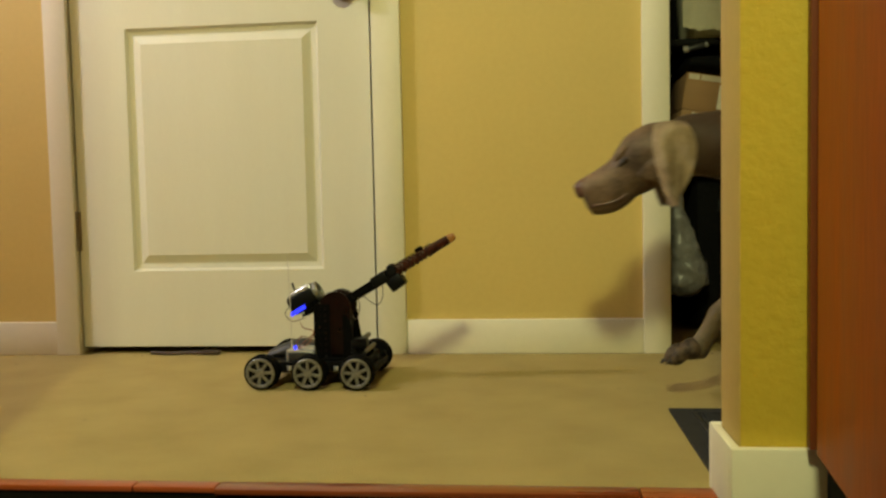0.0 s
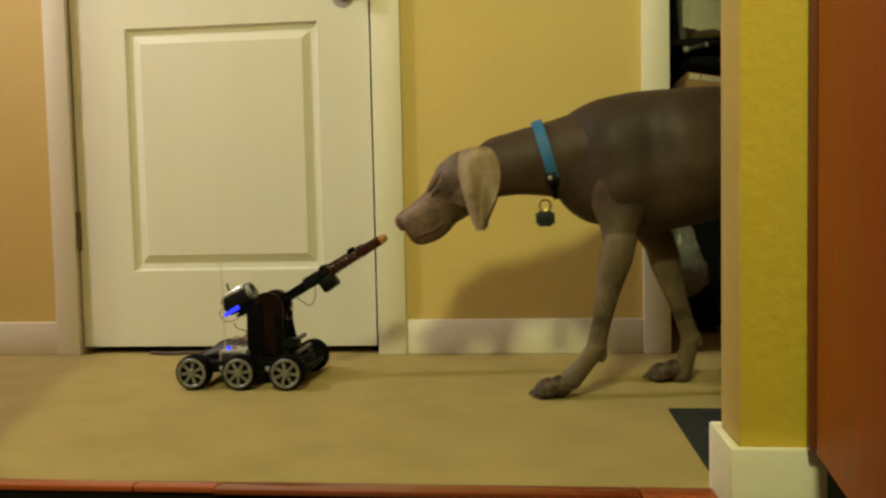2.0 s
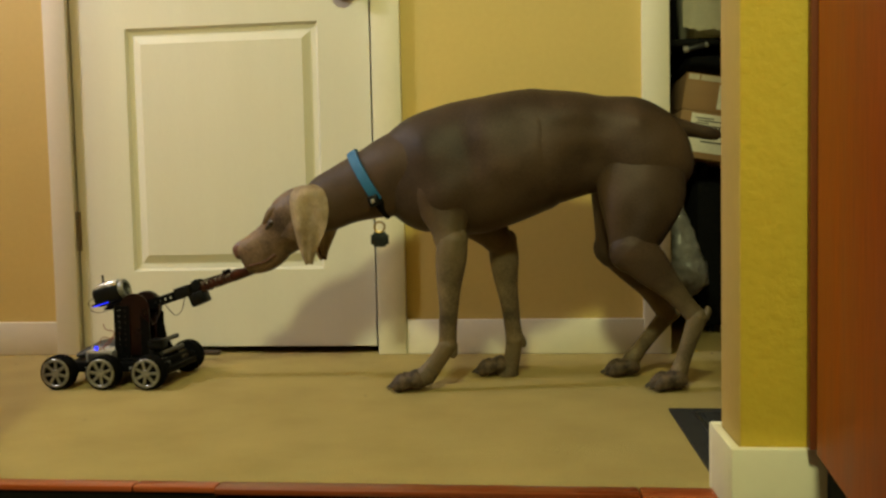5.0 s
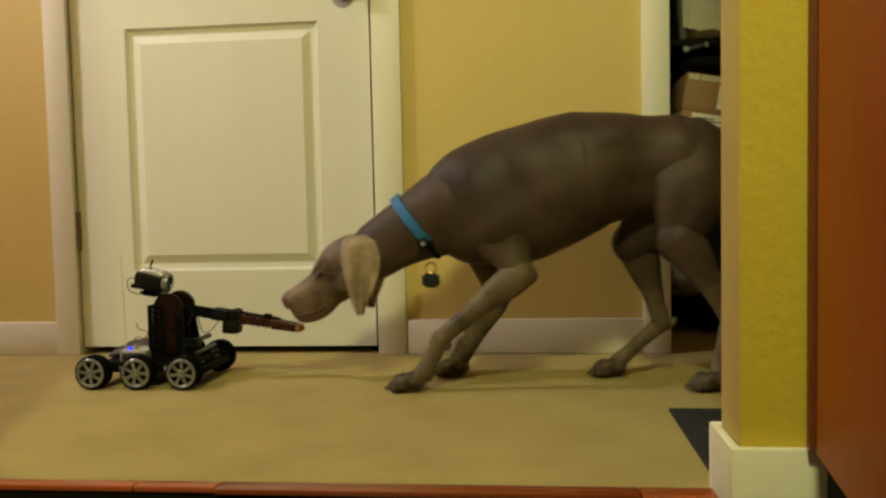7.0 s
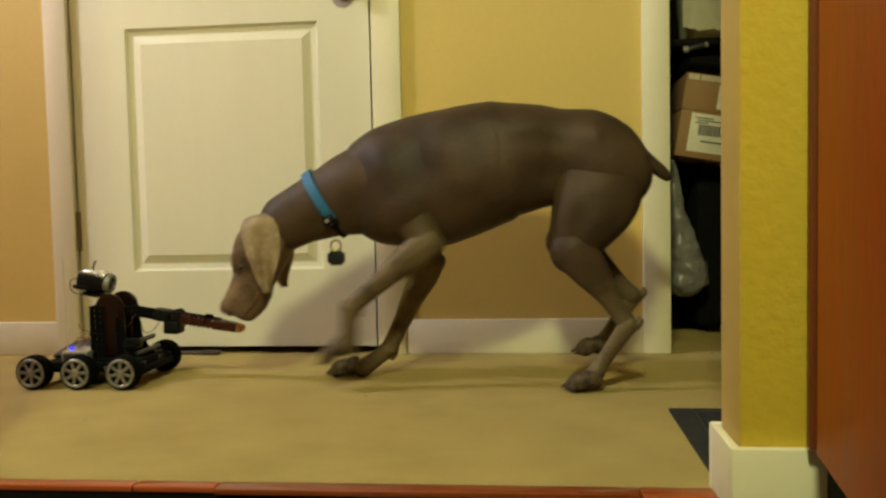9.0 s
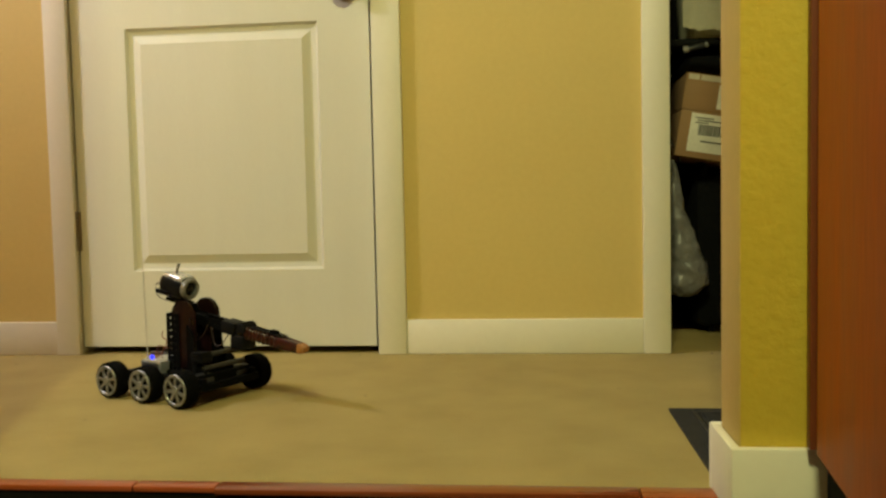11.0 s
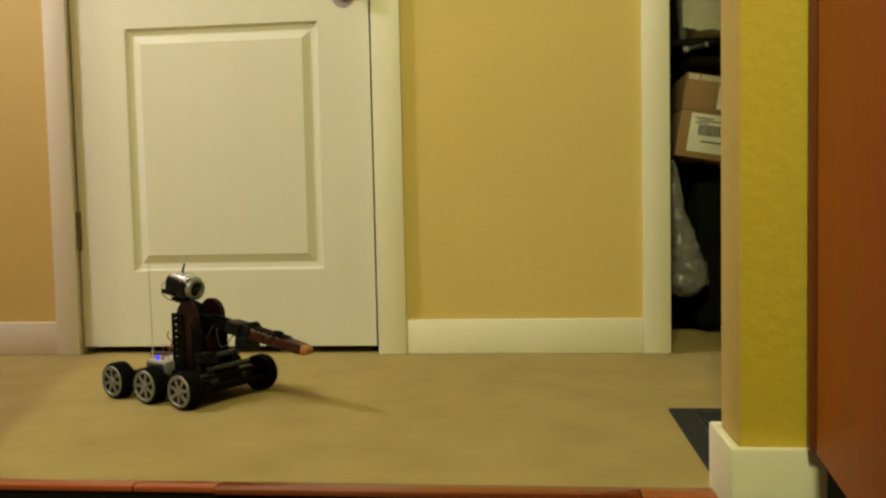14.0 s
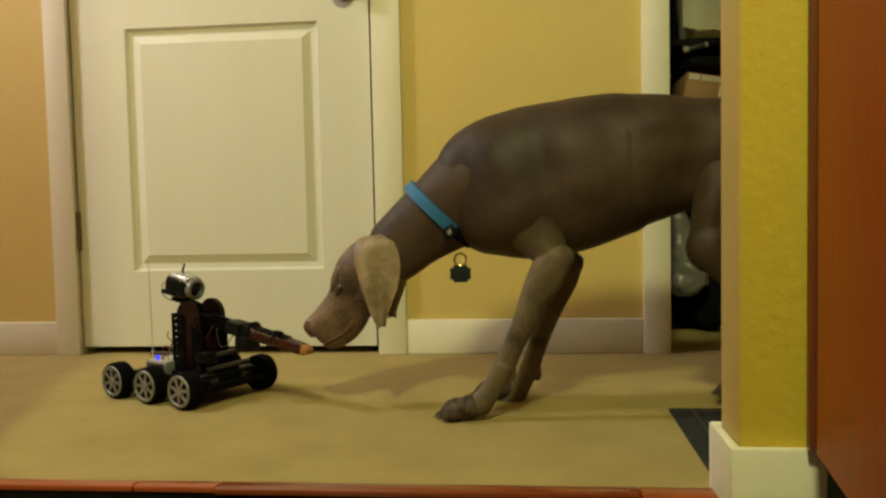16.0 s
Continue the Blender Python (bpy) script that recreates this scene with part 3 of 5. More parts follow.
def lint():
    """Crumbs and lint on the carpet, mostly along the baseboard."""
    bm = bmesh.new()
    for k in range(30):
        x = random.uniform(-1.3, 0.5)
        y = random.uniform(-0.03, -0.016) if k % 3 else random.uniform(-0.95, -0.1)
        if k % 3 == 0 and x > 0.2:
            x -= 0.6
        r = random.uniform(0.0008, 0.0021)
        box(bm, (-r, -r * 0.6, 0), (r, r * 0.6, r * 0.8), r * 0.25, pose(x, y, 0.0005, 0, 0, random.uniform(0, 180)))
    return tagged(mesh_object("lint", bm, DARK_WIRE), "dark crumbs and lint scattered on the carpet", "lint", kind="stuff")


lint()


# ---- the robot; it looks along its own +x ----
HALF, AXLE, WR = 0.113, 0.1006, 0.0365


def robot_wheel():
    """A wide rubber tyre on a grey rim with seven spokes; its axle is local y, its outer face -y."""
    spin = new("wheel")
    tyre = bmesh.new()
    turned(tyre, [(0.0285, -0.0005), (0.0325, -0.001), (0.0345, 0.0), (0.0362, 0.003), (WR, 0.006), (WR, 0.008), (0.0355, 0.009), (WR, 0.010), (WR, 0.014), (0.0355, 0.015), (WR, 0.016), (WR, 0.024), (0.0355, 0.029), (0.0285, 0.030)], 40, pose(0, 0, 0, -90))
    part("tyre", tyre, RUBBER, spin, "black rubber tyre")
    rim = bmesh.new()
    for r0, r1, y0, y1 in ((0.0245, 0.0308, -0.003, 0.006), (0.0, 0.0085, -0.0035, 0.008)):
        b = bmesh.new()
        rings = [[b.verts.new((r * math.cos(2 * math.pi * k / 40), y, r * math.sin(2 * math.pi * k / 40))) for k in range(40)]
                 for r, y in ((max(r0, 0.0005), y1), (max(r0, 0.0005), y0 + 0.001), (r0 + 0.001, y0), (r1 - 0.001, y0), (r1, y0 + 0.001), (r1, y1))]
        for p, q in zip(rings, rings[1:] + rings[:1]):
            for k in range(40):
                b.faces.new((p[k], p[(k + 1) % 40], q[(k + 1) % 40], q[k]))
        merge(rim, b)
    for k in range(7):
        box(rim, (-0.0032, -0.0022, 0.006), (0.0032, 0.004, 0.026), 0.0008, pose(0, 0, 0, 0, 360 / 7 * k))
    part("rim", rim, RIM, spin, "grey seven-spoke rim")
    back = bmesh.new()
    turned(back, [(0.001, 0.009), (0.0285, 0.009), (0.0285, 0.028), (0.001, 0.028)], 32, pose(0, 0, 0, -90))
    part("rim_core", back, BLACK_PLASTIC, spin, "black wheel core")
    return spin


def perforated(bm, x0, z0, nx, nz, y, m=None, pitch=0.0127, thick=0.0014):
    """A metal plate in the xz plane with square holes, as crossing bars."""
    bar = pitch - 0.0052
    for i in range(nx + 1):
        cx = x0 + i * pitch
        box(bm, (cx - bar / 2, y, z0 - bar / 2), (cx + bar / 2, y + thick, z0 + nz * pitch + bar / 2), 0, m)
    for i in range(nx):
        for j in range(nz + 1):
            box(bm, (x0 + i * pitch + bar / 2, y, z0 + j * pitch - bar / 2), (x0 + (i + 1) * pitch - bar / 2, y + thick, z0 + j * pitch + bar / 2), 0, m)


PIVOT = Vector((0.042, -0.004, 0.163))


def build_robot():
    r = tagged(new("robot"), "six-wheeled black robot with claw arm and camera on carpet", "toy robot")
    # the chassis: two long perforated rails, cross bars and a deck
    for y in (-0.072, 0.060):
        part("side_rail", boxes(((-0.128, y, 0.030), (0.130, y + 0.012, 0.052), 0.002)), BLACK_METAL, r)
    part("deck", boxes(((-0.118, -0.0595, 0.034), (0.097, 0.0595, 0.047), 0.003)), BLACK_METAL, r)
    for x in (-0.122, 0.1185):
        part("cross_bar", boxes(((x, -0.078, 0.027), (x + 0.014, 0.078, 0.041), 0.002)), BLACK_METAL, r)
    part("front_axle_box", boxes(((0.0975, -0.070, 0.022), (0.1165, 0.070, 0.056), 0.003)), BLACK_METAL, r)
    for k in (-1, 0, 1):
        bm = bmesh.new()
        turned(bm, [(0.004, -0.092), (0.0045, -0.091), (0.0045, 0.091), (0.004, 0.092)], 12, pose(AXLE * k, 0, 0.0365, 90))
        part("axle", bm, BLACK_METAL, r)
    for x in (-0.05, 0.05):
        bm = bmesh.new()
        box(bm, (x - 0.005, -0.0755, 0.034), (x + 0.005, -0.0715, 0.044), 0.001)
        part("bolt", bm, SILVER, r, "bright square bolt")
    for x, z, rad in ((0.092, 0.089, 0.0055), (0.104, 0.066, 0.0055)):
        bm = bmesh.new()
        turned(bm, [(rad - 0.001, -0.046), (rad, -0.045), (rad, 0.062), (rad - 0.001, 0.063)], 20, pose(x, 0, z, -90))
        part("cross_rod", bm, MOTOR, r, "grey steel cross rod")
    for y in (-0.0715, 0.030):
        bm = bmesh.new()
        turned(bm, [(0.014, 0.0), (0.0165, 0.001), (0.0165, 0.040), (0.014, 0.0415)], 24, pose(0.102, y, 0.042, -90))
        part("motor", bm, MOTOR, r, "dark grey cylindrical motor")
    bm = bmesh.new()
    box(bm, (0.078, -0.055, 0.078), (0.112, -0.025, 0.094), 0.003)
    box(bm, (0.084, -0.058, 0.094), (0.112, -0.030, 0.099), 0.001)
    box(bm, (0.078, -0.050, 0.050), (0.088, -0.030, 0.080), 0.001)
    part("bumper_switch", bm, BLACK_PLASTIC, r, "black box on a bracket")
    # side fairing towards the rear
    bm = bmesh.new()
    loft(bm, [(-0.128, 0.046, 0.008, 0.03), (-0.10, 0.052, 0.016, 0.034), (-0.06, 0.060, 0.020, 0.034), (-0.02, 0.056, 0.016, 0.032), (0.0, 0.05, 0.008, 0.02)], "X", 20, 4,
         pose(0, 0.045, 0.004))
    part("fairing", bm, GREY, r, "grey rounded side cover")
    bm = boxes(((-0.062, -0.062, 0.047), (0.000, 0.010, 0.075), 0.004))
    pack = part("battery_pack", bm, SILVER, r, "silver battery and radio box")
    part("label_plate", boxes(((-0.055, -0.0632, 0.053), (-0.006, -0.0618, 0.070), 0.0005)), GREY, pack)
    bm = bmesh.new()
    loft(bm, [(-0.004, 0.0, 0.0005, 0.0005), (-0.0028, 0.0, 0.0027, 0.0027), (0.0, 0.0, 0.004, 0.004), (0.0028, 0.0, 0.0027, 0.0027), (0.004, 0.0, 0.0005, 0.0005)], "X", 14, 3,
         pose(-0.045, -0.045, 0.0785))
    part("status_led", bm, BLUE_LED, pack, "glowing blue light")
    bm = bmesh.new()
    tube(bm, [(-0.050, -0.052, 0.05), (-0.051, -0.052, 0.16), (-0.054, -0.052, 0.282)], 0.0011, 8)
    part("aerial", bm, AERIAL, r, "thin clear aerial tube")
    # the tower: perforated back posts, a solid near cheek, a big round gear on either side
    tower = bmesh.new()
    perforated(tower, 0.002, 0.052, 2, 9, -0.040)
    perforated(tower, -0.036, 0.052, 3, 9, 0.0, pose(-0.003, 0, 0, 0, 0, 90))
    box(tower, (-0.002, 0.028, 0.052), (0.031, 0.0295, 0.166), 0.0005)
    for y in (-0.040, 0.028):
        box(tower, (0.031, y + 0.004, 0.048), (0.076, y + 0.0065, 0.150), 0.001)
    for z in (0.075, 0.120):
        box(tower, (0.012, -0.038, z), (0.024, 0.028, z + 0.008), 0.001)
    box(tower, (-0.002, -0.047, 0.044), (0.098, 0.036, 0.056), 0.002)
    part("tower", tower, BLACK_METAL, r)
    gear = bmesh.new()
    turned(gear, [(0.001, -0.0005), (0.029, 0.0), (0.0325, 0.001), (0.0335, 0.002), (0.0335, 0.010), (0.032, 0.011), (0.001, 0.012)], 44, pose(PIVOT.x, 0.020, PIVOT.z, -90))
    part("gear", gear, RED_PLASTIC, r, "dark red round gear")
    hub = bmesh.new()
    outline = [(PIVOT.x + 0.034 * math.cos(radians(k)), PIVOT.z + 0.034 * math.sin(radians(k))) for k in range(0, 181, 9)]
    outline = [(0.076, 0.062)] + outline + [(0.008, 0.062)]
    sides = [[hub.verts.new((px, y, pz)) for px, pz in outline] for y in (-0.0375, -0.0345)]
    hub.faces.new(sides[0])
    hub.faces.new(sides[1][::-1])
    for k in range(len(outline)):
        n = (k + 1) % len(outline)
        hub.faces.new((sides[0][k], sides[1][k], sides[1][n], sides[0][n]))
    part("cheek_plate", hub, RED_PLASTIC, r, "dark red rounded cheek plate")
    part("inner_plate", boxes(((0.030, 0.006, 0.060), (0.070, 0.011, 0.150), 0.002)), RED_PLASTIC, r, "dark red plate inside the tower")
    for y in (-0.046, 0.026):
        b = bmesh.new()
        vs = [b.verts.new((px, y, pz)) for px, pz in ((0.060, 0.050), (0.110, 0.050), (0.110, 0.060), (0.096, 0.072), (0.083, 0.095), (0.076, 0.135), (0.060, 0.150))]
        f = b.faces.new(vs)
        ex = bmesh.ops.extrude_face_region(b, geom=[f])
        for v in ex["geom"]:
            if isinstance(v, bmesh.types.BMVert):
                v.co.y += 0.004
        part("gusset", b, BLACK_METAL, r, "black curved gusset plate")
    for pts in (((-0.05, -0.03, 0.075), (-0.035, -0.035, 0.10), (-0.01, -0.03, 0.098), (0.012, -0.02, 0.125)),
                ((-0.045, -0.02, 0.075), (-0.02, -0.032, 0.095), (0.0, -0.02, 0.115), (0.012, -0.01, 0.12)),
                ((-0.04, -0.04, 0.075), (-0.015, -0.045, 0.088), (-0.005, -0.04, 0.112), (-0.03, -0.03, 0.118), (-0.04, -0.02, 0.128))):
        bm = bmesh.new()
        tube(bm, list(pts), 0.0011, 6)
        part("wire", bm, WIRE, r, "orange-red wire")
    # the arm with all that turns with it, about its pivot; rest: level, along +x
    arm = bmesh.new()
    perforated(arm, -0.004, -0.0070, 12, 1, -0.012)
    perforated(arm, -0.004, -0.0070, 12, 1, 0.0106)
    perforated(arm, 0.03, -0.006, 9, 0, 0.0, pose(0, 0, 0.0085, 90), 0.0127)
    box(arm, (0.0, -0.010, -0.008), (0.035, 0.010, 0.007), 0.002)
    box(arm, (-0.078, -0.012, 0.018), (-0.020, 0.012, 0.024), 0.001)
    box(arm, (-0.034, -0.014, -0.012), (-0.010, 0.014, 0.022), 0.002)
    arm_ob = part("arm", arm, BLACK_METAL, r, "black perforated arm channel", Matrix.Translation(PIVOT))
    bm = boxes(((0.092, -0.020, -0.011), (0.128, 0.014, 0.014), 0.002), ((0.128, -0.016, -0.008), (0.146, 0.016, 0.008), 0.002))
    part("servo", bm, BLACK_PLASTIC, arm_ob, "black servo motor")
    bm = bmesh.new()
    turned(bm, [(0.010, -0.018), (0.011, -0.017), (0.011, 0.017), (0.010, 0.018)], 16, pose(0.142, 0, 0.006, 90))
    for k in range(12):
        box(bm, (-0.0012, -0.016, 0.0105), (0.0012, 0.016, 0.0132), 0, Matrix.Translation((0.142, 0, 0.006)) @ pose(0, 0, 0, 0, 30 * k))
    part("claw_gear", bm, BLACK_PLASTIC, arm_ob, "black toothed claw gear")
    bm = bmesh.new()
    box(bm, (0.116, -0.020, -0.050), (0.152, 0.018, -0.021), 0.005, pose(0, 0, 0, 0, -6))
    box(bm, (0.130, -0.004, -0.026), (0.138, 0.004, -0.004), 0.001)
    part("sensor", bm, BLACK_PLASTIC, arm_ob, "black sensor box under the claw")
    for side, lean in ((-1, 1.3), (1, -1.3)):
        at = pose(0, 0.0115 * side, 0, 0, 0, lean)
        bm = bmesh.new()
        jag = [(0.150 + 0.0052 * k, 0.0006 * (k % 3 - 1), (0.0132 if k % 2 else 0.0092) - 0.00010 * k, 0.0076 if k % 2 else 0.0058) for k in range(16)]
        loft(bm, [(0.138, 0.0, 0.004, 0.003)] + jag + [(0.236, 0.0, 0.0112, 0.0074), (0.262, 0.0, 0.0106, 0.0070), (0.280, 0.0, 0.0098, 0.0066)], "X", 14, 2, at, 3.5)
        part("claw_jaw", bm, RED_CLAW, arm_ob, "red-brown serrated claw jaw")
        bm = bmesh.new()
        loft(bm, [(0.2805, 0.0, 0.0096, 0.0064), (0.289, 0.0, 0.0086, 0.0060), (0.295, 0.0, 0.005, 0.004)], "X", 14, 3, at, 3.5)
        part("claw_tip", bm, AMBER, arm_ob, "worn amber claw tip")
    bm = bmesh.new()
    perforated(bm, 0.135, -0.007, 8, 1, 0.0, pose(0, 0, 0.0135, -90), 0.0127)
    box(bm, (0.205, -0.006, 0.010), (0.222, 0.006, 0.019), 0.002)
    part("linkage", bm, BLACK_METAL, arm_ob, "black perforated claw linkage")
    # the camera on the arm's back end, looking forwards
    PODM = pose(-0.056, 0.0, 0.050, 0, 0) @ Matrix.Diagonal((1.06, 1.0, 1.02, 1))
    pod = bmesh.new()
    loft(pod, [(-0.034, -0.002, 0.013, 0.016), (-0.030, 0.0, 0.021, 0.021), (-0.010, 0.001, 0.0235, 0.023), (0.018, 0.0, 0.0225, 0.0225), (0.026, -0.001, 0.021, 0.021)], "X", 28, 4, PODM, 3.0)
    box(pod, (-0.015, -0.010, -0.034), (0.012, 0.010, -0.018), 0.002, PODM)
    part("camera_pod", pod, BLACK_PLASTIC, arm_ob, "dark camera housing")
    bm = bmesh.new()
    loft(bm, [(-0.031, 0.0125, 0.006, 0.015), (-0.020, 0.0165, 0.0095, 0.0195), (0.015, 0.0155, 0.0105, 0.0205), (0.026, 0.013, 0.010, 0.019)], "X", 24, 4, PODM, 3.0)
    part("pod_top", bm, SILVER, arm_ob, "bright silver camera top")
    bm = bmesh.new()
    turned(bm, [(0.0145, 0.022), (0.0205, 0.024), (0.0225, 0.030), (0.0205, 0.036), (0.0150, 0.036), (0.0135, 0.028)], 32, PODM @ pose(0, 0, 0, 0, 90))
    part("lens_ring", bm, RIM, arm_ob, "grey ring round the lens")
    bm = bmesh.new()
    turned(bm, [(0.0145, 0.024), (0.0145, 0.030), (0.010, 0.0325), (0.001, 0.0335)], 28, PODM @ pose(0, 0, 0, 0, 90))
    part("lens", bm, LENS, arm_ob, "black glass lens")
    led = part("led_bar", boxes(((-0.019, -0.0025, -0.0042), (0.019, 0.0025, 0.0042), 0.0004)), BLACK_PLASTIC, arm_ob, "light bar with one glowing blue face, turned to go out")
    led.data.materials.append(BLUE_LED)
    for f in led.data.polygons:
        if f.normal.y < -0.9:
            f.material_index = 1
    bm = bmesh.new()
    tube(bm, [(-0.012, 0.004, 0.022), (-0.011, 0.004, 0.032), (-0.008, 0.004, 0.044)], 0.0022, 8, PODM)
    part("pod_aerial", bm, BLACK_PLASTIC, arm_ob, "short black aerial stub")
    for pts, m in ((((-0.036, -0.01, 0.002), (-0.050, -0.012, -0.006), (-0.044, -0.012, -0.028), (-0.018, -0.008, -0.034)), PODM),
                   (((0.05, -0.013, -0.006), (0.04, -0.015, -0.03), (0.02, -0.012, -0.045), (0.018, -0.008, -0.03)), None),
                   (((0.11, -0.014, -0.010), (0.095, -0.016, -0.035), (0.075, -0.014, -0.040), (0.06, -0.013, -0.008)), None)):
        bm = bmesh.new()
        tube(bm, list(pts), 0.001, 6, m)
        part("cable", bm, DARK_WIRE, arm_ob, "thin dark cable")
    wheels = []
    first = robot_wheel()
    for side in (-1, 1):
        for k in (-1, 0, 1):
            w = first if not wheels else copy_thing(first, Matrix())
            w.parent = r
            wheels.append((w, side, k))
    return r, arm_ob, wheels, led


robot, robot_arm, robot_wheels, robot_led = build_robot()

# ---- the dog; it faces -x, each piece starts at its own joint ----
FORE, PASTERN, SHANK, HOCK = 0.208, 0.082, 0.180, 0.128


def build_dog():
    d = tagged(new("dog"), "short-haired taupe-grey hound with pale drooping ears and a blue collar", "dog")
    P = {}

    def piece(name, stations, mat=COAT, axis="X", label="", square=2.15, segments=32, more=None, taper=0.0, muscle=0.0):
        bm = bmesh.new()
        loft(bm, stations, axis, segments, 6, None, square, taper)
        if muscle:
            bm.normal_update()
            for v in bm.verts:
                v.co += v.normal * muscle * (noise.noise(v.co * 11) + 0.5 * noise.noise(v.co * 23 + Vector((3, 1, 2))))
        if more:
            more(bm)
        return part(name, bm, mat, d, label, angle=70)

    def cap(at, away, h, w, c=0.0, reach=None):
        """Rounded end stations about a joint, so that two pieces which meet there stay flush when they turn."""
        reach = h if reach is None else reach
        return [(at + away * reach * math.sin(radians(k)), c, max(h * math.cos(radians(k)), 0.002), max(w * math.cos(radians(k)), 0.002)) for k in (88, 80, 68, 52, 34, 17)]

    def relief(spots, ribs=False):
        """Swellings (+) and hollows (-) on both flanks: (x, z, reach in x, reach in z, height)."""
        def shape(bm):
            bm.normal_update()
            for v in bm.verts:
                x, z, lift = v.co.x, v.co.z, 0.0
                for cx, cz, rx, rz, h in spots:
                    lift += h * math.exp(-((x - cx) / rx) ** 2 - ((z - cz) / rz) ** 2)
                if ribs:
                    lift += 0.0016 * math.sin(2 * math.pi * (x + 0.3 * z) / 0.034) * math.exp(-((x + 0.075) / 0.045) ** 2 - ((z + 0.02) / 0.06) ** 2)
                v.co += v.normal * lift
        return shape

    # trunk: origin at mid back; the chest lies towards -x, the loin towards +x
    P["chest"] = piece("chest", cap(-0.222, -1, 0.119, 0.070, -0.005, 0.108) + [(-0.222, -0.004, 0.122, 0.072), (-0.15, -0.008, 0.138, 0.083), (-0.08, -0.005, 0.137, 0.091), (0.0, 0.003, 0.127, 0.087)]
                       + cap(0.0, 1, 0.127, 0.087, 0.004, 0.095)[::-1], segments=48, taper=0.02, muscle=0.003,
                       more=relief([(-0.205, 0.03, 0.040, 0.07, 0.010), (-0.125, 0.02, 0.025, 0.08, -0.007), (-0.05, -0.04, 0.06, 0.06, 0.006), (-0.135, -0.09, 0.03, 0.03, -0.008), (-0.262, 0.03, 0.022, 0.05, -0.004), (-0.190, -0.078, 0.060, 0.047, 0.019)], True))
    P["loin"] = piece("loin", cap(0.0, -1, 0.127, 0.087, 0.003, 0.10) + [(0.0, 0.003, 0.127, 0.087), (0.07, 0.013, 0.112, 0.080), (0.14, 0.017, 0.100, 0.067),
                               (0.21, 0.015, 0.098, 0.060), (0.265, 0.002, 0.084, 0.052), (0.300, -0.010, 0.058, 0.040), (0.318, -0.02, 0.02, 0.02), (0.321, -0.02, 0.003, 0.003)], segments=48, taper=0.05, muscle=0.003,
                      more=relief([(0.125, -0.025, 0.045, 0.045, -0.014), (0.20, 0.062, 0.025, 0.025, 0.008), (0.08, 0.078, 0.06, 0.018, 0.004), (0.10, 0.045, 0.06, 0.016, -0.005), (0.045, -0.03, 0.020, 0.06, 0.004), (0.235, -0.010, 0.070, 0.080, 0.013)]))
    # neck: origin at the head's joint, towards the chest
    P["neck"] = piece("neck", [(-0.045, 0.0, 0.004, 0.004), (-0.035, 0.0, 0.032, 0.030), (0.0, 0.010, 0.057, 0.043), (0.06, 0.014, 0.064, 0.046), (0.12, 0.012, 0.075, 0.052), (0.18, 0.006, 0.091, 0.060),
                               (0.235, -0.004, 0.103, 0.067)] + cap(0.235, 1, 0.103, 0.067, -0.004, 0.10)[::-1], taper=0.1, muscle=0.002,
                      more=relief([(0.10, -0.025, 0.06, 0.025, -0.004), (0.18, 0.03, 0.05, 0.04, 0.005), (0.20, -0.03, 0.03, 0.03, -0.005)]))

    def collar_arc(k0, k1):
        b = bmesh.new()
        rows = []
        for k in range(k0, k1 + 1):
            an = 2 * math.pi * k / 48
            rows.append([b.verts.new((al, (0.0535 + out) * math.cos(an), (0.0770 + out) * math.sin(an)))
                         for out, al in ((-0.003, -0.011), (0.004, -0.010), (0.004, 0.010), (-0.003, 0.011))])
        for p, q in zip(rows, rows[1:]):
            for k in range(4):
                b.faces.new((p[k], p[(k + 1) % 4], q[(k + 1) % 4], q[k]))
        b.faces.new(rows[0])
        b.faces.new(rows[-1][::-1])
        return merge(bmesh.new(), b, pose(0.118, 0, 0.013, 0, -10))

    part("collar", collar_arc(-4, 28), COLLAR, P["neck"], "bright blue nylon collar", angle=60)
    part("collar_strap", collar_arc(28, 44), BLACK_CLOTH, P["neck"], "black lower strap of the collar", angle=60)
    part("buckle", boxes(((0.108, -0.062, -0.036), (0.130, -0.046, -0.014), 0.003)), BLACK_PLASTIC, P["neck"], "black plastic buckle")
    part("snap", boxes(((0.114, -0.0635, -0.029), (0.122, -0.0615, -0.021), 0.001)), SILVER, P["neck"], "small bright snap")
    # tag on a ring: hangs from its own joint
    bm = bmesh.new()
    tube(bm, [(0.011 * math.cos(a), 0.0, -0.011 + 0.011 * math.sin(a)) for a in [k * math.pi / 6 for k in range(13)]], 0.0019, 8)
    P["tag_ring"] = part("tag_ring", bm, BRASS, d, "brass split ring")
    bm = boxes(((-0.019, -0.0012, -0.048), (0.019, 0.0012, -0.026), 0.0011), ((-0.013, -0.0013, -0.053), (0.013, 0.0013, -0.021), 0.0011))
    part("tag", bm, TAG, P["tag_ring"], "dark blue bone-shaped name tag")

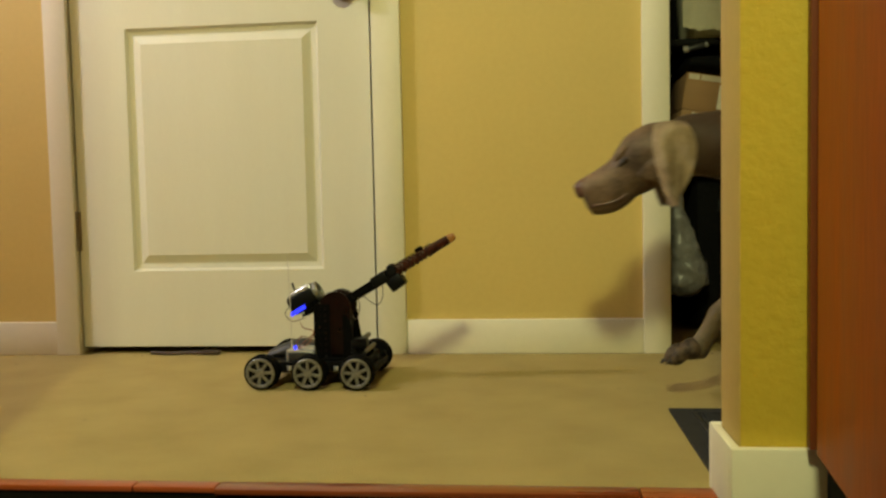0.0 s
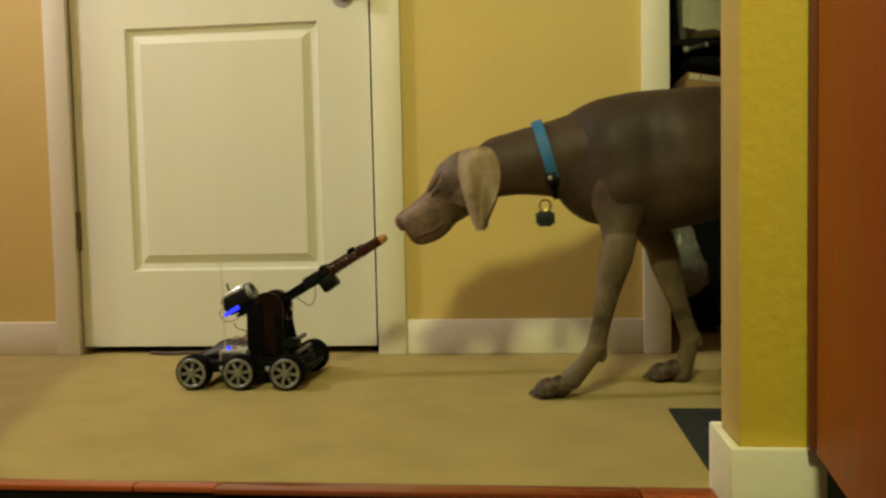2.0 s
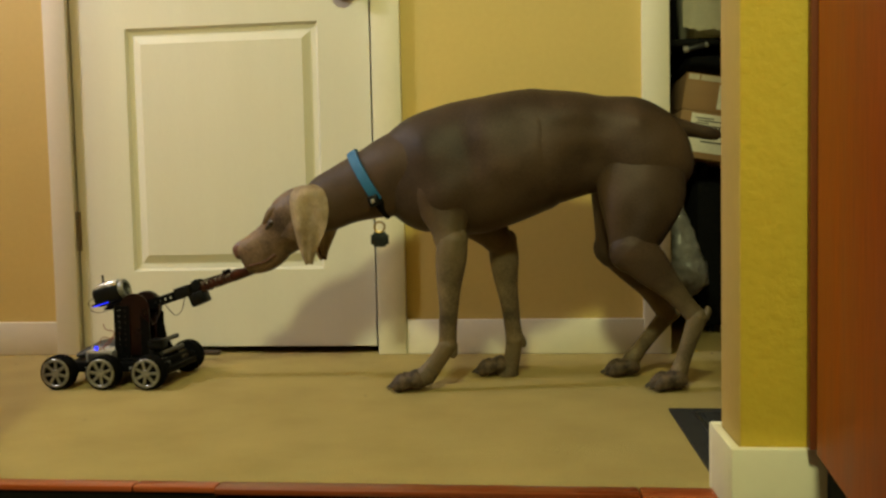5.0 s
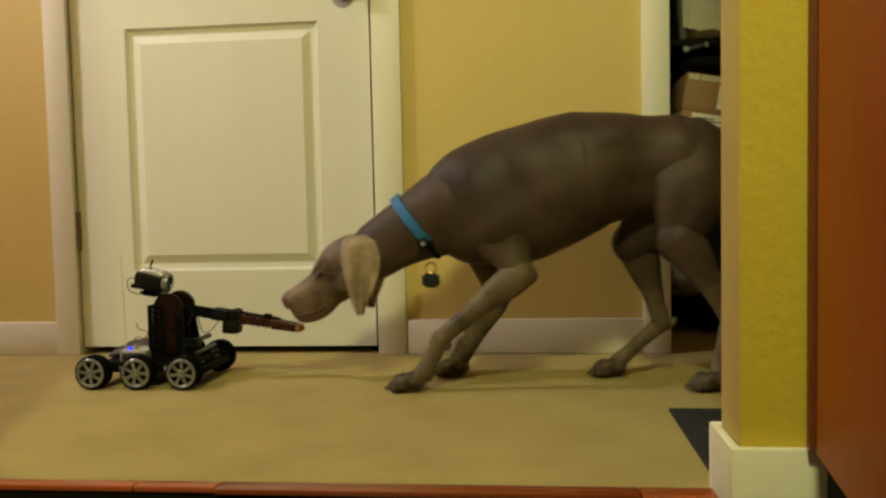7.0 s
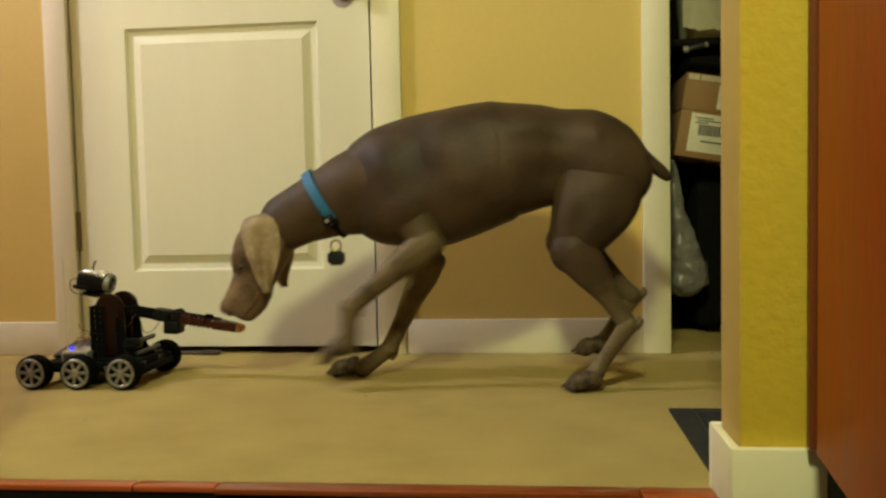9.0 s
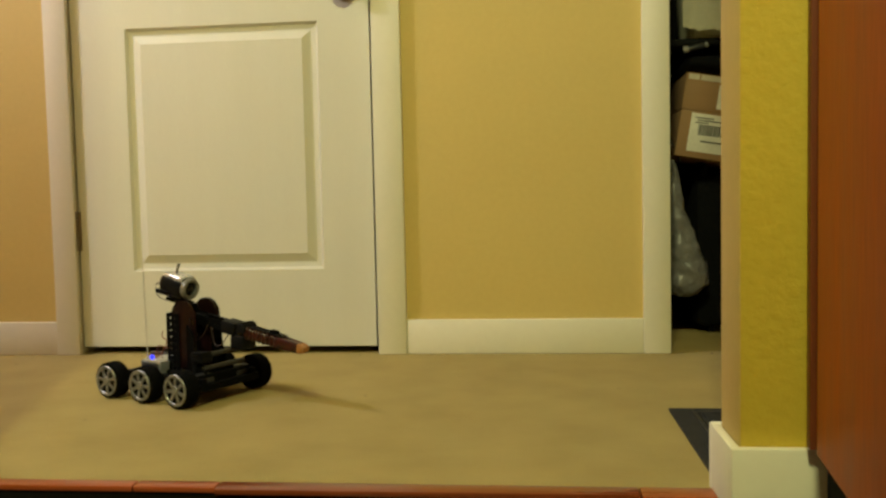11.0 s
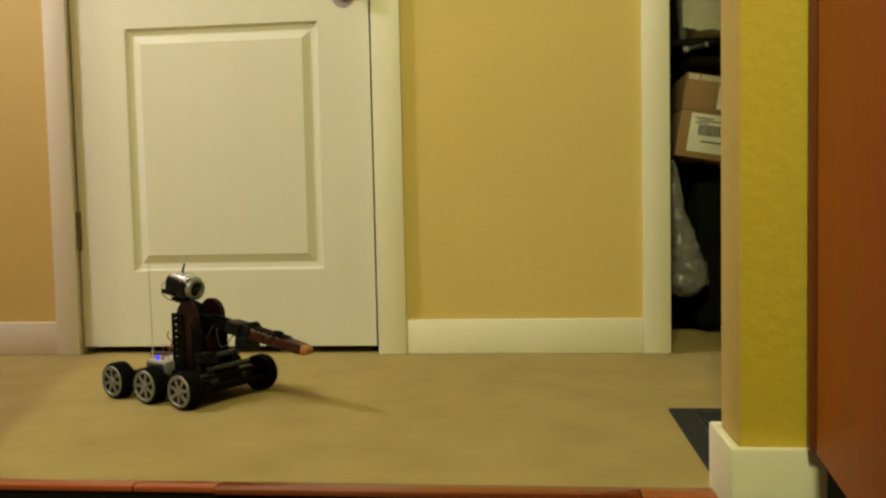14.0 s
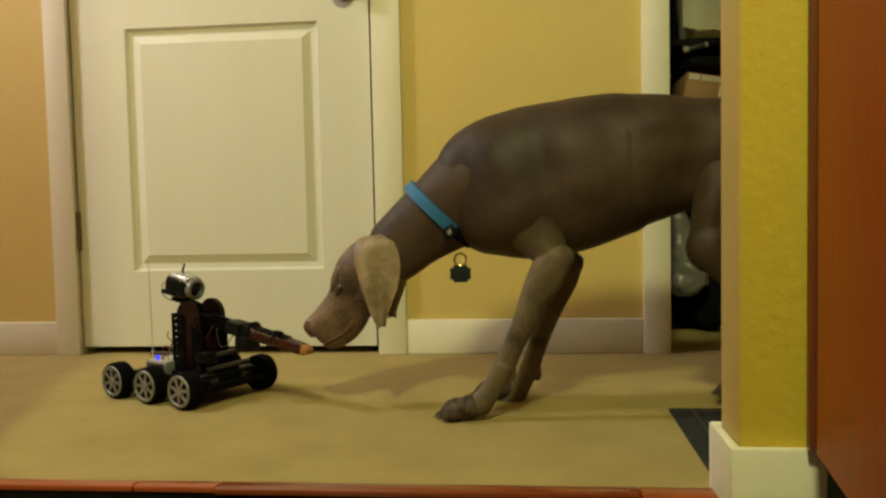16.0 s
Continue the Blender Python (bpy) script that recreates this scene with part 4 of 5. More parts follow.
    # head: origin at the joint under the skull, muzzle towards -x; +z is the forehead
    def head_more(bm):
        # jaw, cheeks and brows
        loft(bm, [(-0.150, -0.034, 0.010, 0.014), (-0.13, -0.032, 0.016, 0.02), (-0.08, -0.030, 0.02, 0.026), (-0.03, -0.022, 0.022, 0.028), (0.0, -0.015, 0.02, 0.026)], "X", 20, 4)
        for s in (-1, 1):
            loft(bm, [(-0.095, -0.012, 0.003, 0.003), (-0.075, -0.012, 0.022, 0.008), (-0.045, -0.010, 0.034, 0.011), (-0.01, -0.006, 0.026, 0.009), (0.012, -0.004, 0.004, 0.004)], "X", 18, 4,
                 Matrix.Translation((0, 0.036 * s, 0)))
            loft(bm, [(-0.122, 0.034, 0.002, 0.002), (-0.110, 0.039, 0.008, 0.007), (-0.096, 0.045, 0.011, 0.009), (-0.076, 0.050, 0.008, 0.008), (-0.055, 0.052, 0.002, 0.002)], "X", 14, 4,
                 Matrix.Translation((0, 0.0245 * s, 0)))
    P["head"] = piece("head", [(-0.205, -0.006, 0.004, 0.004), (-0.204, -0.008, 0.028, 0.019), (-0.194, -0.012, 0.0385, 0.0255), (-0.160, -0.014, 0.0450, 0.0300), (-0.130, -0.010, 0.0465, 0.0315),
                               (-0.106, 0.001, 0.050, 0.035), (-0.080, 0.009, 0.058, 0.042), (-0.045, 0.012, 0.060, 0.046), (-0.01, 0.011, 0.055, 0.045), (0.025, 0.003, 0.042, 0.037),
                               (0.05, -0.003, 0.025, 0.023), (0.06, -0.005, 0.004, 0.004)], PALE_COAT, "X", "pale tan head", 2.3, 32, head_more, 0.0, 0.002)
    bm = bmesh.new()
    loft(bm, [(-0.215, 0.006, 0.003, 0.005), (-0.212, 0.007, 0.014, 0.015), (-0.201, 0.010, 0.0170, 0.0195), (-0.186, 0.015, 0.013, 0.016), (-0.174, 0.019, 0.004, 0.004)], "X", 18, 4, None, 2.6)
    part("nose", bm, NOSE, P["head"], "brown leathery nose")
    for s in (-1, 1):
        bm = bmesh.new()
        loft(bm, [(-0.008, 0, 0.0008, 0.0008), (-0.005, 0, 0.0045, 0.005), (0, 0, 0.006, 0.007), (0.005, 0, 0.0045, 0.005), (0.008, 0, 0.0008, 0.0008)], "X", 14, 3, pose(-0.103, 0.0310 * s, 0.024))
        part("eye", bm, EYE_MAT, P["head"], "dark amber eye")
        bm = bmesh.new()
        loft(bm, [(-0.018, -0.005, 0.001, 0.001), (-0.010, -0.001, 0.006, 0.005), (0.0, 0.0, 0.0085, 0.0062), (0.010, 0.0, 0.006, 0.005), (0.018, 0.001, 0.001, 0.001)], "X", 16, 3, pose(-0.103, 0.0300 * s, 0.024))
        part("eyelid", bm, LID, P["head"], "dark eyelid")
        bm = bmesh.new()
        tube(bm, [(-0.204, 0.010 * s, -0.032), (-0.194, 0.0225 * s, -0.030), (-0.172, 0.0270 * s, -0.0360), (-0.150, 0.0285 * s, -0.0390), (-0.128, 0.0290 * s, -0.036)], 0.0020, 8)
        part("lip", bm, NOSE, P["head"], "dark brown lip line")
    # ears: hang from the skull's sides, in a broad folded leaf
    for s, key in ((-1, "ear_near"), (1, "ear_far")):
        b = bmesh.new()
        rows = []
        prof = [(0.016, -0.012, 0.020), (0.010, -0.024, 0.034), (-0.012, -0.030, 0.045), (-0.04, -0.028, 0.048), (-0.07, -0.023, 0.043), (-0.095, -0.017, 0.033), (-0.118, -0.011, 0.021), (-0.136, -0.004, 0.011), (-0.145, 0.001, 0.006)]
        for z, xa, xb in spline(prof, 4):
            row = []
            for k in range(17):
                u = k / 16
                x = xa + (xb - xa) * u
                fold = min(1.0, max(0.0, -z * 14))
                bulge = 0.009 * math.sin(math.pi * u) + fold * (0.010 * math.exp(-((u - 0.16) / 0.13) ** 2) - 0.006 * math.exp(-((u - 0.45) / 0.16) ** 2) + 0.004 * math.sin(9 * u + 22 * z)) - (0.7 * z if z > 0 else 0.0)
                row.append(b.verts.new((x, s * bulge, z)))
            rows.append(row)
        for p, q in zip(rows, rows[1:]):
            for k in range(16):
                b.faces.new((p[k], p[k + 1], q[k + 1], q[k]))
        bmesh.ops.recalc_face_normals(b, faces=b.faces[:])
        bmesh.ops.solidify(b, geom=b.faces[:], thickness=0.005)
        P[key] = part("ear", b, EAR_COAT, d, "pale fawn drooping ear", angle=80)
    # tail: docked, towards +x
    P["tail"] = piece("tail", [(-0.03, 0.0, 0.004, 0.004), (-0.02, 0, 0.026, 0.024), (0.0, 0.0, 0.023, 0.022), (0.04, 0.0, 0.0155, 0.016), (0.085, -0.002, 0.0125, 0.013), (0.10, -0.003, 0.009, 0.01), (0.106, -0.003, 0.002, 0.002)])

    # legs: down -z from the joint; the front of the leg faces -x
    def leg(name, stations, mat=COAT, label="", more=None, square=2.1):
        return piece(name, [(-s, c, h, w) for s, c, h, w in stations], mat, "Z", label, square, 28, more, 0.0, 0.003 if max(st[2] for st in stations) > 0.04 else 0.0012)

    def toes(bm):
        for k, y in enumerate((-0.019, -0.0065, 0.0065, 0.019)):
            fwd = 0.006 if k in (1, 2) else 0.0
            loft(bm, [(-0.037 - fwd, -0.007, 0.003, 0.003), (-0.034 - fwd, -0.006, 0.0095, 0.0062), (-0.024 - fwd, -0.001, 0.0160, 0.0074), (-0.013, 0.002, 0.0135, 0.0066), (0.004, 0.004, 0.004, 0.004)], "X", 12, 3,
                 Matrix.Translation((0, y, 0)))
        for v in bm.verts:
            v.co.x, v.co.y = v.co.x * 1.15, v.co.y * 1.12

    for s in ("near", "far"):
        P["upper_" + s] = leg("upper_foreleg", [(-0.050, 0.0, 0.004, 0.003), (-0.040, 0.0, 0.030, 0.012), (-0.015, 0.0, 0.058, 0.025), (0.015, 0.0, 0.072, 0.034), (0.05, 0.002, 0.070, 0.036), (0.10, 0.004, 0.053, 0.031),
                                                (0.14, 0.003, 0.037, 0.026), (0.165, 0.001, 0.031, 0.0240)] + cap(0.165, 1, 0.031, 0.0240, 0.001)[::-1], ARM_COAT, "",
                                relief([(-0.035, -0.05, 0.02, 0.05, 0.005), (0.003, -0.07, 0.014, 0.05, -0.005), (0.040, -0.06, 0.02, 0.04, 0.004)]), 1.75)
        P["fore_" + s] = leg("foreleg", cap(0.0, -1, 0.031, 0.0235, 0.001) + [(0.0, 0.001, 0.031, 0.0235), (0.035, 0.0, 0.0315, 0.0235), (0.09, -0.001, 0.0240, 0.0190), (0.14, 0.0, 0.0190, 0.0160),
                                         (0.185, 0.0, 0.0180, 0.0155), (0.208, 0.0, 0.0190, 0.0165)] + cap(0.208, 1, 0.0190, 0.0165)[::-1], LEG_COAT, "", lambda bm: loft(bm, [(0.030, 0.012, 0.003, 0.003), (0.024, 0.018, 0.010, 0.009), (0.006, 0.019, 0.0145, 0.0125), (-0.020, 0.014, 0.012, 0.011), (-0.045, 0.008, 0.004, 0.004)], "Z", 14, 3))
        P["pastern_" + s] = leg("pastern", cap(0.0, -1, 0.0190, 0.0165) + [(0.0, 0.0, 0.0190, 0.0165), (0.03, 0.001, 0.0175, 0.0160), (0.06, 0.001, 0.0190, 0.0180), (0.085, -0.001, 0.0205, 0.0205), (0.098, -0.002, 0.004, 0.004)],
                                LEG_COAT, "", lambda bm: loft(bm, [(-0.016, 0.018, 0.003, 0.003), (-0.012, 0.021, 0.006, 0.005), (0.0, 0.018, 0.008, 0.006), (0.016, 0.011, 0.003, 0.003)], "Z", 10, 3))
        P["thigh_" + s] = leg("thigh", [(-0.085, -0.004, 0.004, 0.003), (-0.075, -0.004, 0.036, 0.011), (-0.045, -0.002, 0.066, 0.027), (0.0, 0.003, 0.085, 0.038), (0.04, 0.006, 0.088, 0.042), (0.085, 0.008, 0.076, 0.040), (0.13, 0.007, 0.056, 0.033),
                                        (0.165, 0.003, 0.0435, 0.027)] + cap(0.165, 1, 0.0435, 0.027, 0.003)[::-1], COAT, "",
                                relief([(-0.040, -0.10, 0.018, 0.04, 0.004), (-0.006, -0.11, 0.014, 0.04, -0.005), (0.035, -0.10, 0.018, 0.04, 0.004)]), 1.9)
        P["shank_" + s] = leg("shank", cap(0.0, -1, 0.0435, 0.026, 0.003) + [(0.0, 0.003, 0.0435, 0.026), (0.045, 0.008, 0.0385, 0.0235), (0.095, 0.008, 0.0265, 0.0185), (0.14, 0.004, 0.0195, 0.0150),
                                        (0.18, 0.002, 0.0190, 0.0150)] + cap(0.18, 1, 0.0190, 0.0150, 0.002)[::-1], SHANK_COAT)
        P["hock_" + s] = leg("hock", cap(0.0, -1, 0.0190, 0.0150, 0.002) + [(0.0, 0.002, 0.0190, 0.0150), (0.04, 0.0, 0.0160, 0.0138), (0.09, 0.0, 0.0150, 0.0145), (0.125, -0.001, 0.017, 0.018), (0.142, -0.002, 0.004, 0.004)], LEG_COAT, "",
                             lambda bm: loft(bm, [(0.028, 0.014, 0.003, 0.003), (0.022, 0.017, 0.007, 0.007), (0.006, 0.015, 0.0095, 0.0095), (-0.02, 0.008, 0.008, 0.008), (-0.045, 0.004, 0.003, 0.003)], "Z", 12, 3))
        for w in ("front", "hind"):
            paw = piece("paw", [(-0.022, 0.000, 0.003, 0.006), (-0.018, 0.002, 0.011, 0.016), (-0.008, 0.004, 0.0175, 0.0215), (0.006, 0.005, 0.0205, 0.021), (0.018, 0.003, 0.012, 0.014), (0.022, 0.0, 0.002, 0.002)], PAW_COAT, "X", "", 2.3, 20, toes)
            bm = bmesh.new()
            for k, y in enumerate((-0.019, -0.0065, 0.0065, 0.019)):
                fwd = 0.006 if k in (1, 2) else 0.0
                loft(bm, [(-0.048 - fwd, -0.012, 0.001, 0.001), (-0.042 - fwd, -0.008, 0.0028, 0.0022), (-0.034 - fwd, -0.005, 0.0034, 0.0026)], "X", 8, 2, Matrix.Translation((-0.005, y * 1.12, 0)))
            part("claws", bm, CLAW, paw, "dark claws")
            P[w + "_paw_" + s] = paw
    return d, P


dog, dog_parts = build_dog()


# ---- what moves ----
def motions():
    # the robot: seconds, place of its middle near wheel's outer face (x, y), heading in degrees, arm's lift in degrees
    course = [
        (0, -0.459, -0.425, 1.0, 30.0),
        (0.5, -0.459, -0.425, 1.0, 30.0),
        (1, -0.476, -0.425, 1.0, 30.0),
        (1.5, -0.557, -0.425, 1.0, 30.0),
        (2, -0.606, -0.425, 1.0, 30.0),
        (2.5, -0.704, -0.425, 1.0, 30.0),
        (3, -0.767, -0.425, 1.0, 30.0),
        (3.5, -0.899, -0.425, 1.0, 30.0),
        (4, -0.905, -0.425, 1.0, 30.0),
        (4.2, -0.905, -0.425, 1.0, 30.0),
        (6.3, -0.905, -0.425, 1.0, -9.5),
        (6.5, -0.905, -0.425, 1.0, -9.5),
        (7, -0.828, -0.425, 1.0, -9.5),
        (7.5, -0.823, -0.425, 1.0, -9.5),
        (8, -0.955, -0.425, 1.0, -9.5),
        (8.3, -1.056, -0.425, 1.0, -9.5),
        (8.5, -1.074, -0.425, 1.0, -9.5),
        (8.7, -1.056, -0.425, 1.0, -9.5),
        (8.8, -1.027, -0.425, 1.0, -9.5),
        (9, -0.961, -0.425, 1.0, -9.5),
        (9.2, -0.953, -0.425, 1.0, -9.5),
        (10.0, -0.933, -0.45, 5.0, -9.5),
        (11.2, -0.751, -0.546, 27.3, -9.5),
        (16.0, -0.751, -0.546, 27.3, -9.5),
    ]
    times = [c[0] for c in course]

    def between(t, k):
        """A smooth value of column k at t, with flat ends where the robot stands."""
        i = max(j for j in range(len(times)) if times[j] <= t + 1e-6)
        if i >= len(times) - 1:
            return course[-1][k]
        def slope(j):
            if j <= 0 or j >= len(times) - 1:
                return 0.0
            a = (course[j][k] - course[j - 1][k]) / (times[j] - times[j - 1])
            b = (course[j + 1][k] - course[j][k]) / (times[j + 1] - times[j])
            return 0.0 if a * b <= 0 else 2 * a * b / (a + b)
        h = times[i + 1] - times[i]
        u = (t - times[i]) / h
        p, q, m, n = course[i][k], course[i + 1][k], slope(i) * h, slope(i + 1) * h
        return p * (2 * u ** 3 - 3 * u * u + 1) + m * (u ** 3 - 2 * u * u + u) + q * (3 * u * u - 2 * u ** 3) + n * (u ** 3 - u * u)

    ticks = [k / 10 for k in range(161)]
    body, arm, rolled, way = [], [], [], 0.0
    last = None
    for t in ticks:
        x, y, h, lift = (between(t, k) for k in (1, 2, 3, 4))
        turn = Matrix.Rotation(radians(-h), 4, "Z")
        centre = Vector((x, y, 0)) + turn @ Vector((0, HALF, 0))
        if last is not None:
            way += (centre - last).dot(turn @ Vector((1, 0, 0)))
        last = centre
        body.append((t, Matrix.Translation(centre) @ turn))
        arm.append((t, Matrix.Translation(PIVOT) @ pose(0, 0, 0, 0, -lift)))
        rolled.append((t, math.degrees(way / WR)))
    walk(robot, body)
    walk(robot_arm, arm)
    # once the arm is lowered, turning the bar inwards stands in for its light going out
    walk(robot_led, [(t, pose(-0.076, -0.0225, 0.035, a)) for t, a in ((0.0, 0), (4.6, 0), (4.9, 60), (5.2, 120), (5.5, 180), (16.0, 180))])
    for w, side, k in robot_wheels:
        base = pose(AXLE * k, HALF * side, WR, 0, 0, 0 if side < 0 else 180)
        walk(w, [(t, base @ pose(0, 0, 0, 0, (a if side < 0 else -a) + 17 * k)) for t, a in rolled])

    # the dog: joints along its side, as (x, height); trunk and head, then the four legs, then the tail
    rows = {key: [] for key in dog_parts}
    base = []

    def aft(a, b):
        return math.degrees(math.atan2(-(b[1] - a[1]), b[0] - a[0]))

    def down(a, b):
        return math.degrees(math.atan2(-(b[0] - a[0]), -(b[1] - a[1])))

    def along(a, b, length):
        v = Vector(b) - Vector(a)
        return Vector(a) + v.normalized() * length

    def stance(t, y, trunk, near_fore, far_fore, near_hind, far_hind, tail, shift=0.0):
        chest, mid, hip, nape, nose = trunk
        ox = mid[0]
        base.append((t, pose(ox + shift, y, 0)))

        def put(key, p, side, angle, roll=0):
            rows[key].append((t, pose(p[0] - ox, side, p[1], roll, angle)))

        ca = aft(chest, mid)
        put("chest", mid, 0, ca)
        put("loin", mid, 0, aft(mid, hip))
        na = aft(nape, chest)
        put("neck", nape, 0, na)
        ha = aft(nose, nape)
        put("head", nape, 0, ha)
        # ears and tag hang, swung only a little by the head
        m = pose(nape[0], 0, nape[1], 0, ha) @ Vector((-0.008, 0, 0.042))
        swing = 0.25 * ha
        for key, s in (("ear_near", -1), ("ear_far", 1)):
            rows[key].append((t, pose(m[0] - ox, 0.040 * s, m[2], 7 * s, swing + 4)))
        g = pose(nape[0], 0, nape[1], 0, na) @ Vector((0.104, 0, -0.066))
        put("tag_ring", (g[0], g[2]), 0, 0)
        put("tail", along(tail[0], hip, 0.022), 0, aft(tail[0], tail[1]))
        for s, side, (e, k, p) in (("near", -1, near_fore), ("far", 1, far_fore)):
            top = (Vector(chest) + Vector(mid) * 0.12) / 1.12 + Vector((0.004, -0.015))
            an = down(top, e)
            put("upper_" + s, along(e, top, 0.165), 0.034 * side, an, 12 * side)
            an = down(e, k)
            put("fore_" + s, e, 0.072 * side, an)
            k2 = along(e, k, FORE)
            lifted = min(1.0, max(0.0, (p[1] - 0.020) / 0.07))
            heel = 0.019 * (1 - lifted)
            p = (p[0] + heel, p[1])
            pa = down(k2, p)
            put("pastern_" + s, k2, 0.074 * side, pa)
            p2 = along(k2, p, PASTERN)
            low = p2[1] if lifted > 0.05 else 0.019
            put("front_paw_" + s, (p2[0] - 0.004 - 0.8 * heel, max(low, 0.019)), 0.076 * side, lifted * (pa * 0.8 - 45))
        for s, side, (kn, hk, p) in (("near", -1, near_hind), ("far", 1, far_hind)):
            top = Vector(hip) + Vector((-0.005, -0.015))
            an = down(top, kn)
            put("thigh_" + s, along(kn, top, 0.165), 0.034 * side, an, 7 * side)
            put("shank_" + s, kn, 0.062 * side, down(kn, hk))
            h2 = along(kn, hk, SHANK)
            pa = down(h2, p)
            put("hock_" + s, h2, 0.066 * side, pa)
            p2 = along(h2, p, HOCK)
            lifted = min(1.0, max(0.0, (p[1] - 0.020) / 0.07))
            low = p2[1] if lifted > 0.05 else 0.019
            put("hind_paw_" + s, (p2[0] - 0.004, max(low, 0.019)), 0.068 * side, lifted * (pa * 0.8 - 20))

    stance(0.0, -0.4, ((0.526, 0.458), (0.748, 0.462), (0.973, 0.452), (0.290, 0.474), (0.100, 0.391)),
           ((0.503, 0.303), (0.329, 0.140), (0.281, 0.054)), ((0.560, 0.284), (0.572, 0.087), (0.528, 0.017)),
           ((0.943, 0.282), (1.073, 0.152), (1.023, 0.020)), ((0.973, 0.282), (1.103, 0.152), (1.053, 0.020)), ((1.048, 0.502), (1.113, 0.492)))
    stance(0.5, -0.41, ((0.337, 0.452), (0.559, 0.456), (0.784, 0.446), (0.087, 0.428), (-0.100, 0.339)),
           ((0.339, 0.296), (0.262, 0.158), (0.259, 0.056)), ((0.391, 0.276), (0.370, 0.078), (0.305, 0.017)),
           ((0.754, 0.276), (0.884, 0.146), (0.834, 0.020)), ((0.784, 0.276), (0.914, 0.146), (0.864, 0.020)), ((0.859, 0.496), (0.924, 0.486)))
    stance(1.0, -0.415, ((0.315, 0.457), (0.537, 0.461), (0.762, 0.451), (0.056, 0.403), (-0.136, 0.325)),
           ((0.295, 0.297), (0.227, 0.089), (0.152, 0.017)), ((0.373, 0.276), (0.367, 0.079), (0.287, 0.017)),
           ((0.732, 0.281), (0.862, 0.151), (0.812, 0.020)), ((0.762, 0.281), (0.892, 0.151), (0.842, 0.020)), ((0.837, 0.501), (0.902, 0.491)))
    stance(1.5, -0.41, ((0.251, 0.448), (0.473, 0.452), (0.698, 0.442), (0.004, 0.426), (-0.191, 0.354)),
           ((0.239, 0.281), (0.111, 0.083), (0.040, 0.018)), ((0.340, 0.265), (0.351, 0.090), (0.288, 0.017)),
           ((0.668, 0.272), (0.798, 0.142), (0.748, 0.020)), ((0.698, 0.272), (0.828, 0.142), (0.778, 0.020)), ((0.773, 0.492), (0.838, 0.482)))
    stance(2.0, -0.4, ((0.143, 0.460), (0.365, 0.464), (0.590, 0.454), (-0.080, 0.437), (-0.259, 0.333)),
           ((0.167, 0.298), (0.117, 0.070), (0.040, 0.017)), ((0.263, 0.289), (0.327, 0.088), (0.290, 0.017)),
           ((0.560, 0.284), (0.690, 0.154), (0.640, 0.020)), ((0.590, 0.284), (0.720, 0.154), (0.670, 0.020)), ((0.665, 0.504), (0.730, 0.494)))
    stance(2.5, -0.39, ((0.054, 0.454), (0.276, 0.458), (0.501, 0.448), (-0.177, 0.405), (-0.376, 0.349)),
           ((0.120, 0.287), (0.112, 0.068), (0.046, 0.017)), ((0.072, 0.267), (-0.019, 0.100), (-0.075, 0.020)),
           ((0.471, 0.278), (0.601, 0.148), (0.551, 0.020)), ((0.501, 0.278), (0.631, 0.148), (0.581, 0.020)), ((0.576, 0.498), (0.641, 0.488)))
    stance(3.0, -0.38, ((-0.008, 0.456), (0.214, 0.460), (0.439, 0.450), (-0.235, 0.400), (-0.429, 0.328)),
           ((0.088, 0.304), (0.102, 0.083), (0.041, 0.017)), ((0.031, 0.291), (0.004, 0.074), (-0.069, 0.017)),
           ((0.409, 0.280), (0.539, 0.150), (0.489, 0.020)), ((0.439, 0.280), (0.569, 0.150), (0.519, 0.020)), ((0.514, 0.500), (0.579, 0.490)))
    stance(3.5, -0.365, ((-0.088, 0.453), (0.134, 0.457), (0.358, 0.443), (-0.317, 0.412), (-0.510, 0.336)),
           ((-0.010, 0.310), (-0.158, 0.144), (-0.177, 0.047)), ((0.013, 0.291), (0.004, 0.078), (-0.064, 0.017)),
           ((0.336, 0.294), (0.462, 0.151), (0.420, 0.017)), ((0.412, 0.273), (0.538, 0.129), (0.481, 0.017)), ((0.450, 0.490), (0.515, 0.488)))
    stance(4.0, -0.345, ((-0.201, 0.468), (0.021, 0.479), (0.244, 0.457), (-0.440, 0.425), (-0.630, 0.343)),
           ((-0.156, 0.300), (-0.169, 0.083), (-0.243, 0.017)), ((-0.066, 0.291), (-0.044, 0.093), (-0.070, 0.017)),
           ((0.254, 0.272), (0.353, 0.204), (0.318, 0.054)), ((0.182, 0.275), (0.293, 0.128), (0.197, 0.017)), ((0.300, 0.537), (0.387, 0.522)))
    stance(4.2, -0.345, ((-0.204, 0.478), (0.016, 0.495), (0.236, 0.475), (-0.442, 0.430), (-0.628, 0.340)),
           ((-0.156, 0.300), (-0.169, 0.083), (-0.243, 0.017)), ((-0.062, 0.288), (-0.040, 0.093), (-0.070, 0.017)),
           ((0.196, 0.273), (0.318, 0.149), (0.283, 0.017)), ((0.174, 0.275), (0.289, 0.128), (0.197, 0.017)), ((0.296, 0.541), (0.378, 0.526)))
    stance(5.2, -0.345, ((-0.216, 0.440), (0.002, 0.474), (0.224, 0.470), (-0.436, 0.345), (-0.620, 0.250)),
           ((-0.156, 0.300), (-0.169, 0.083), (-0.243, 0.017)), ((-0.062, 0.288), (-0.040, 0.093), (-0.070, 0.017)),
           ((0.196, 0.273), (0.318, 0.149), (0.283, 0.017)), ((0.174, 0.275), (0.289, 0.128), (0.197, 0.017)), ((0.296, 0.541), (0.378, 0.526)))
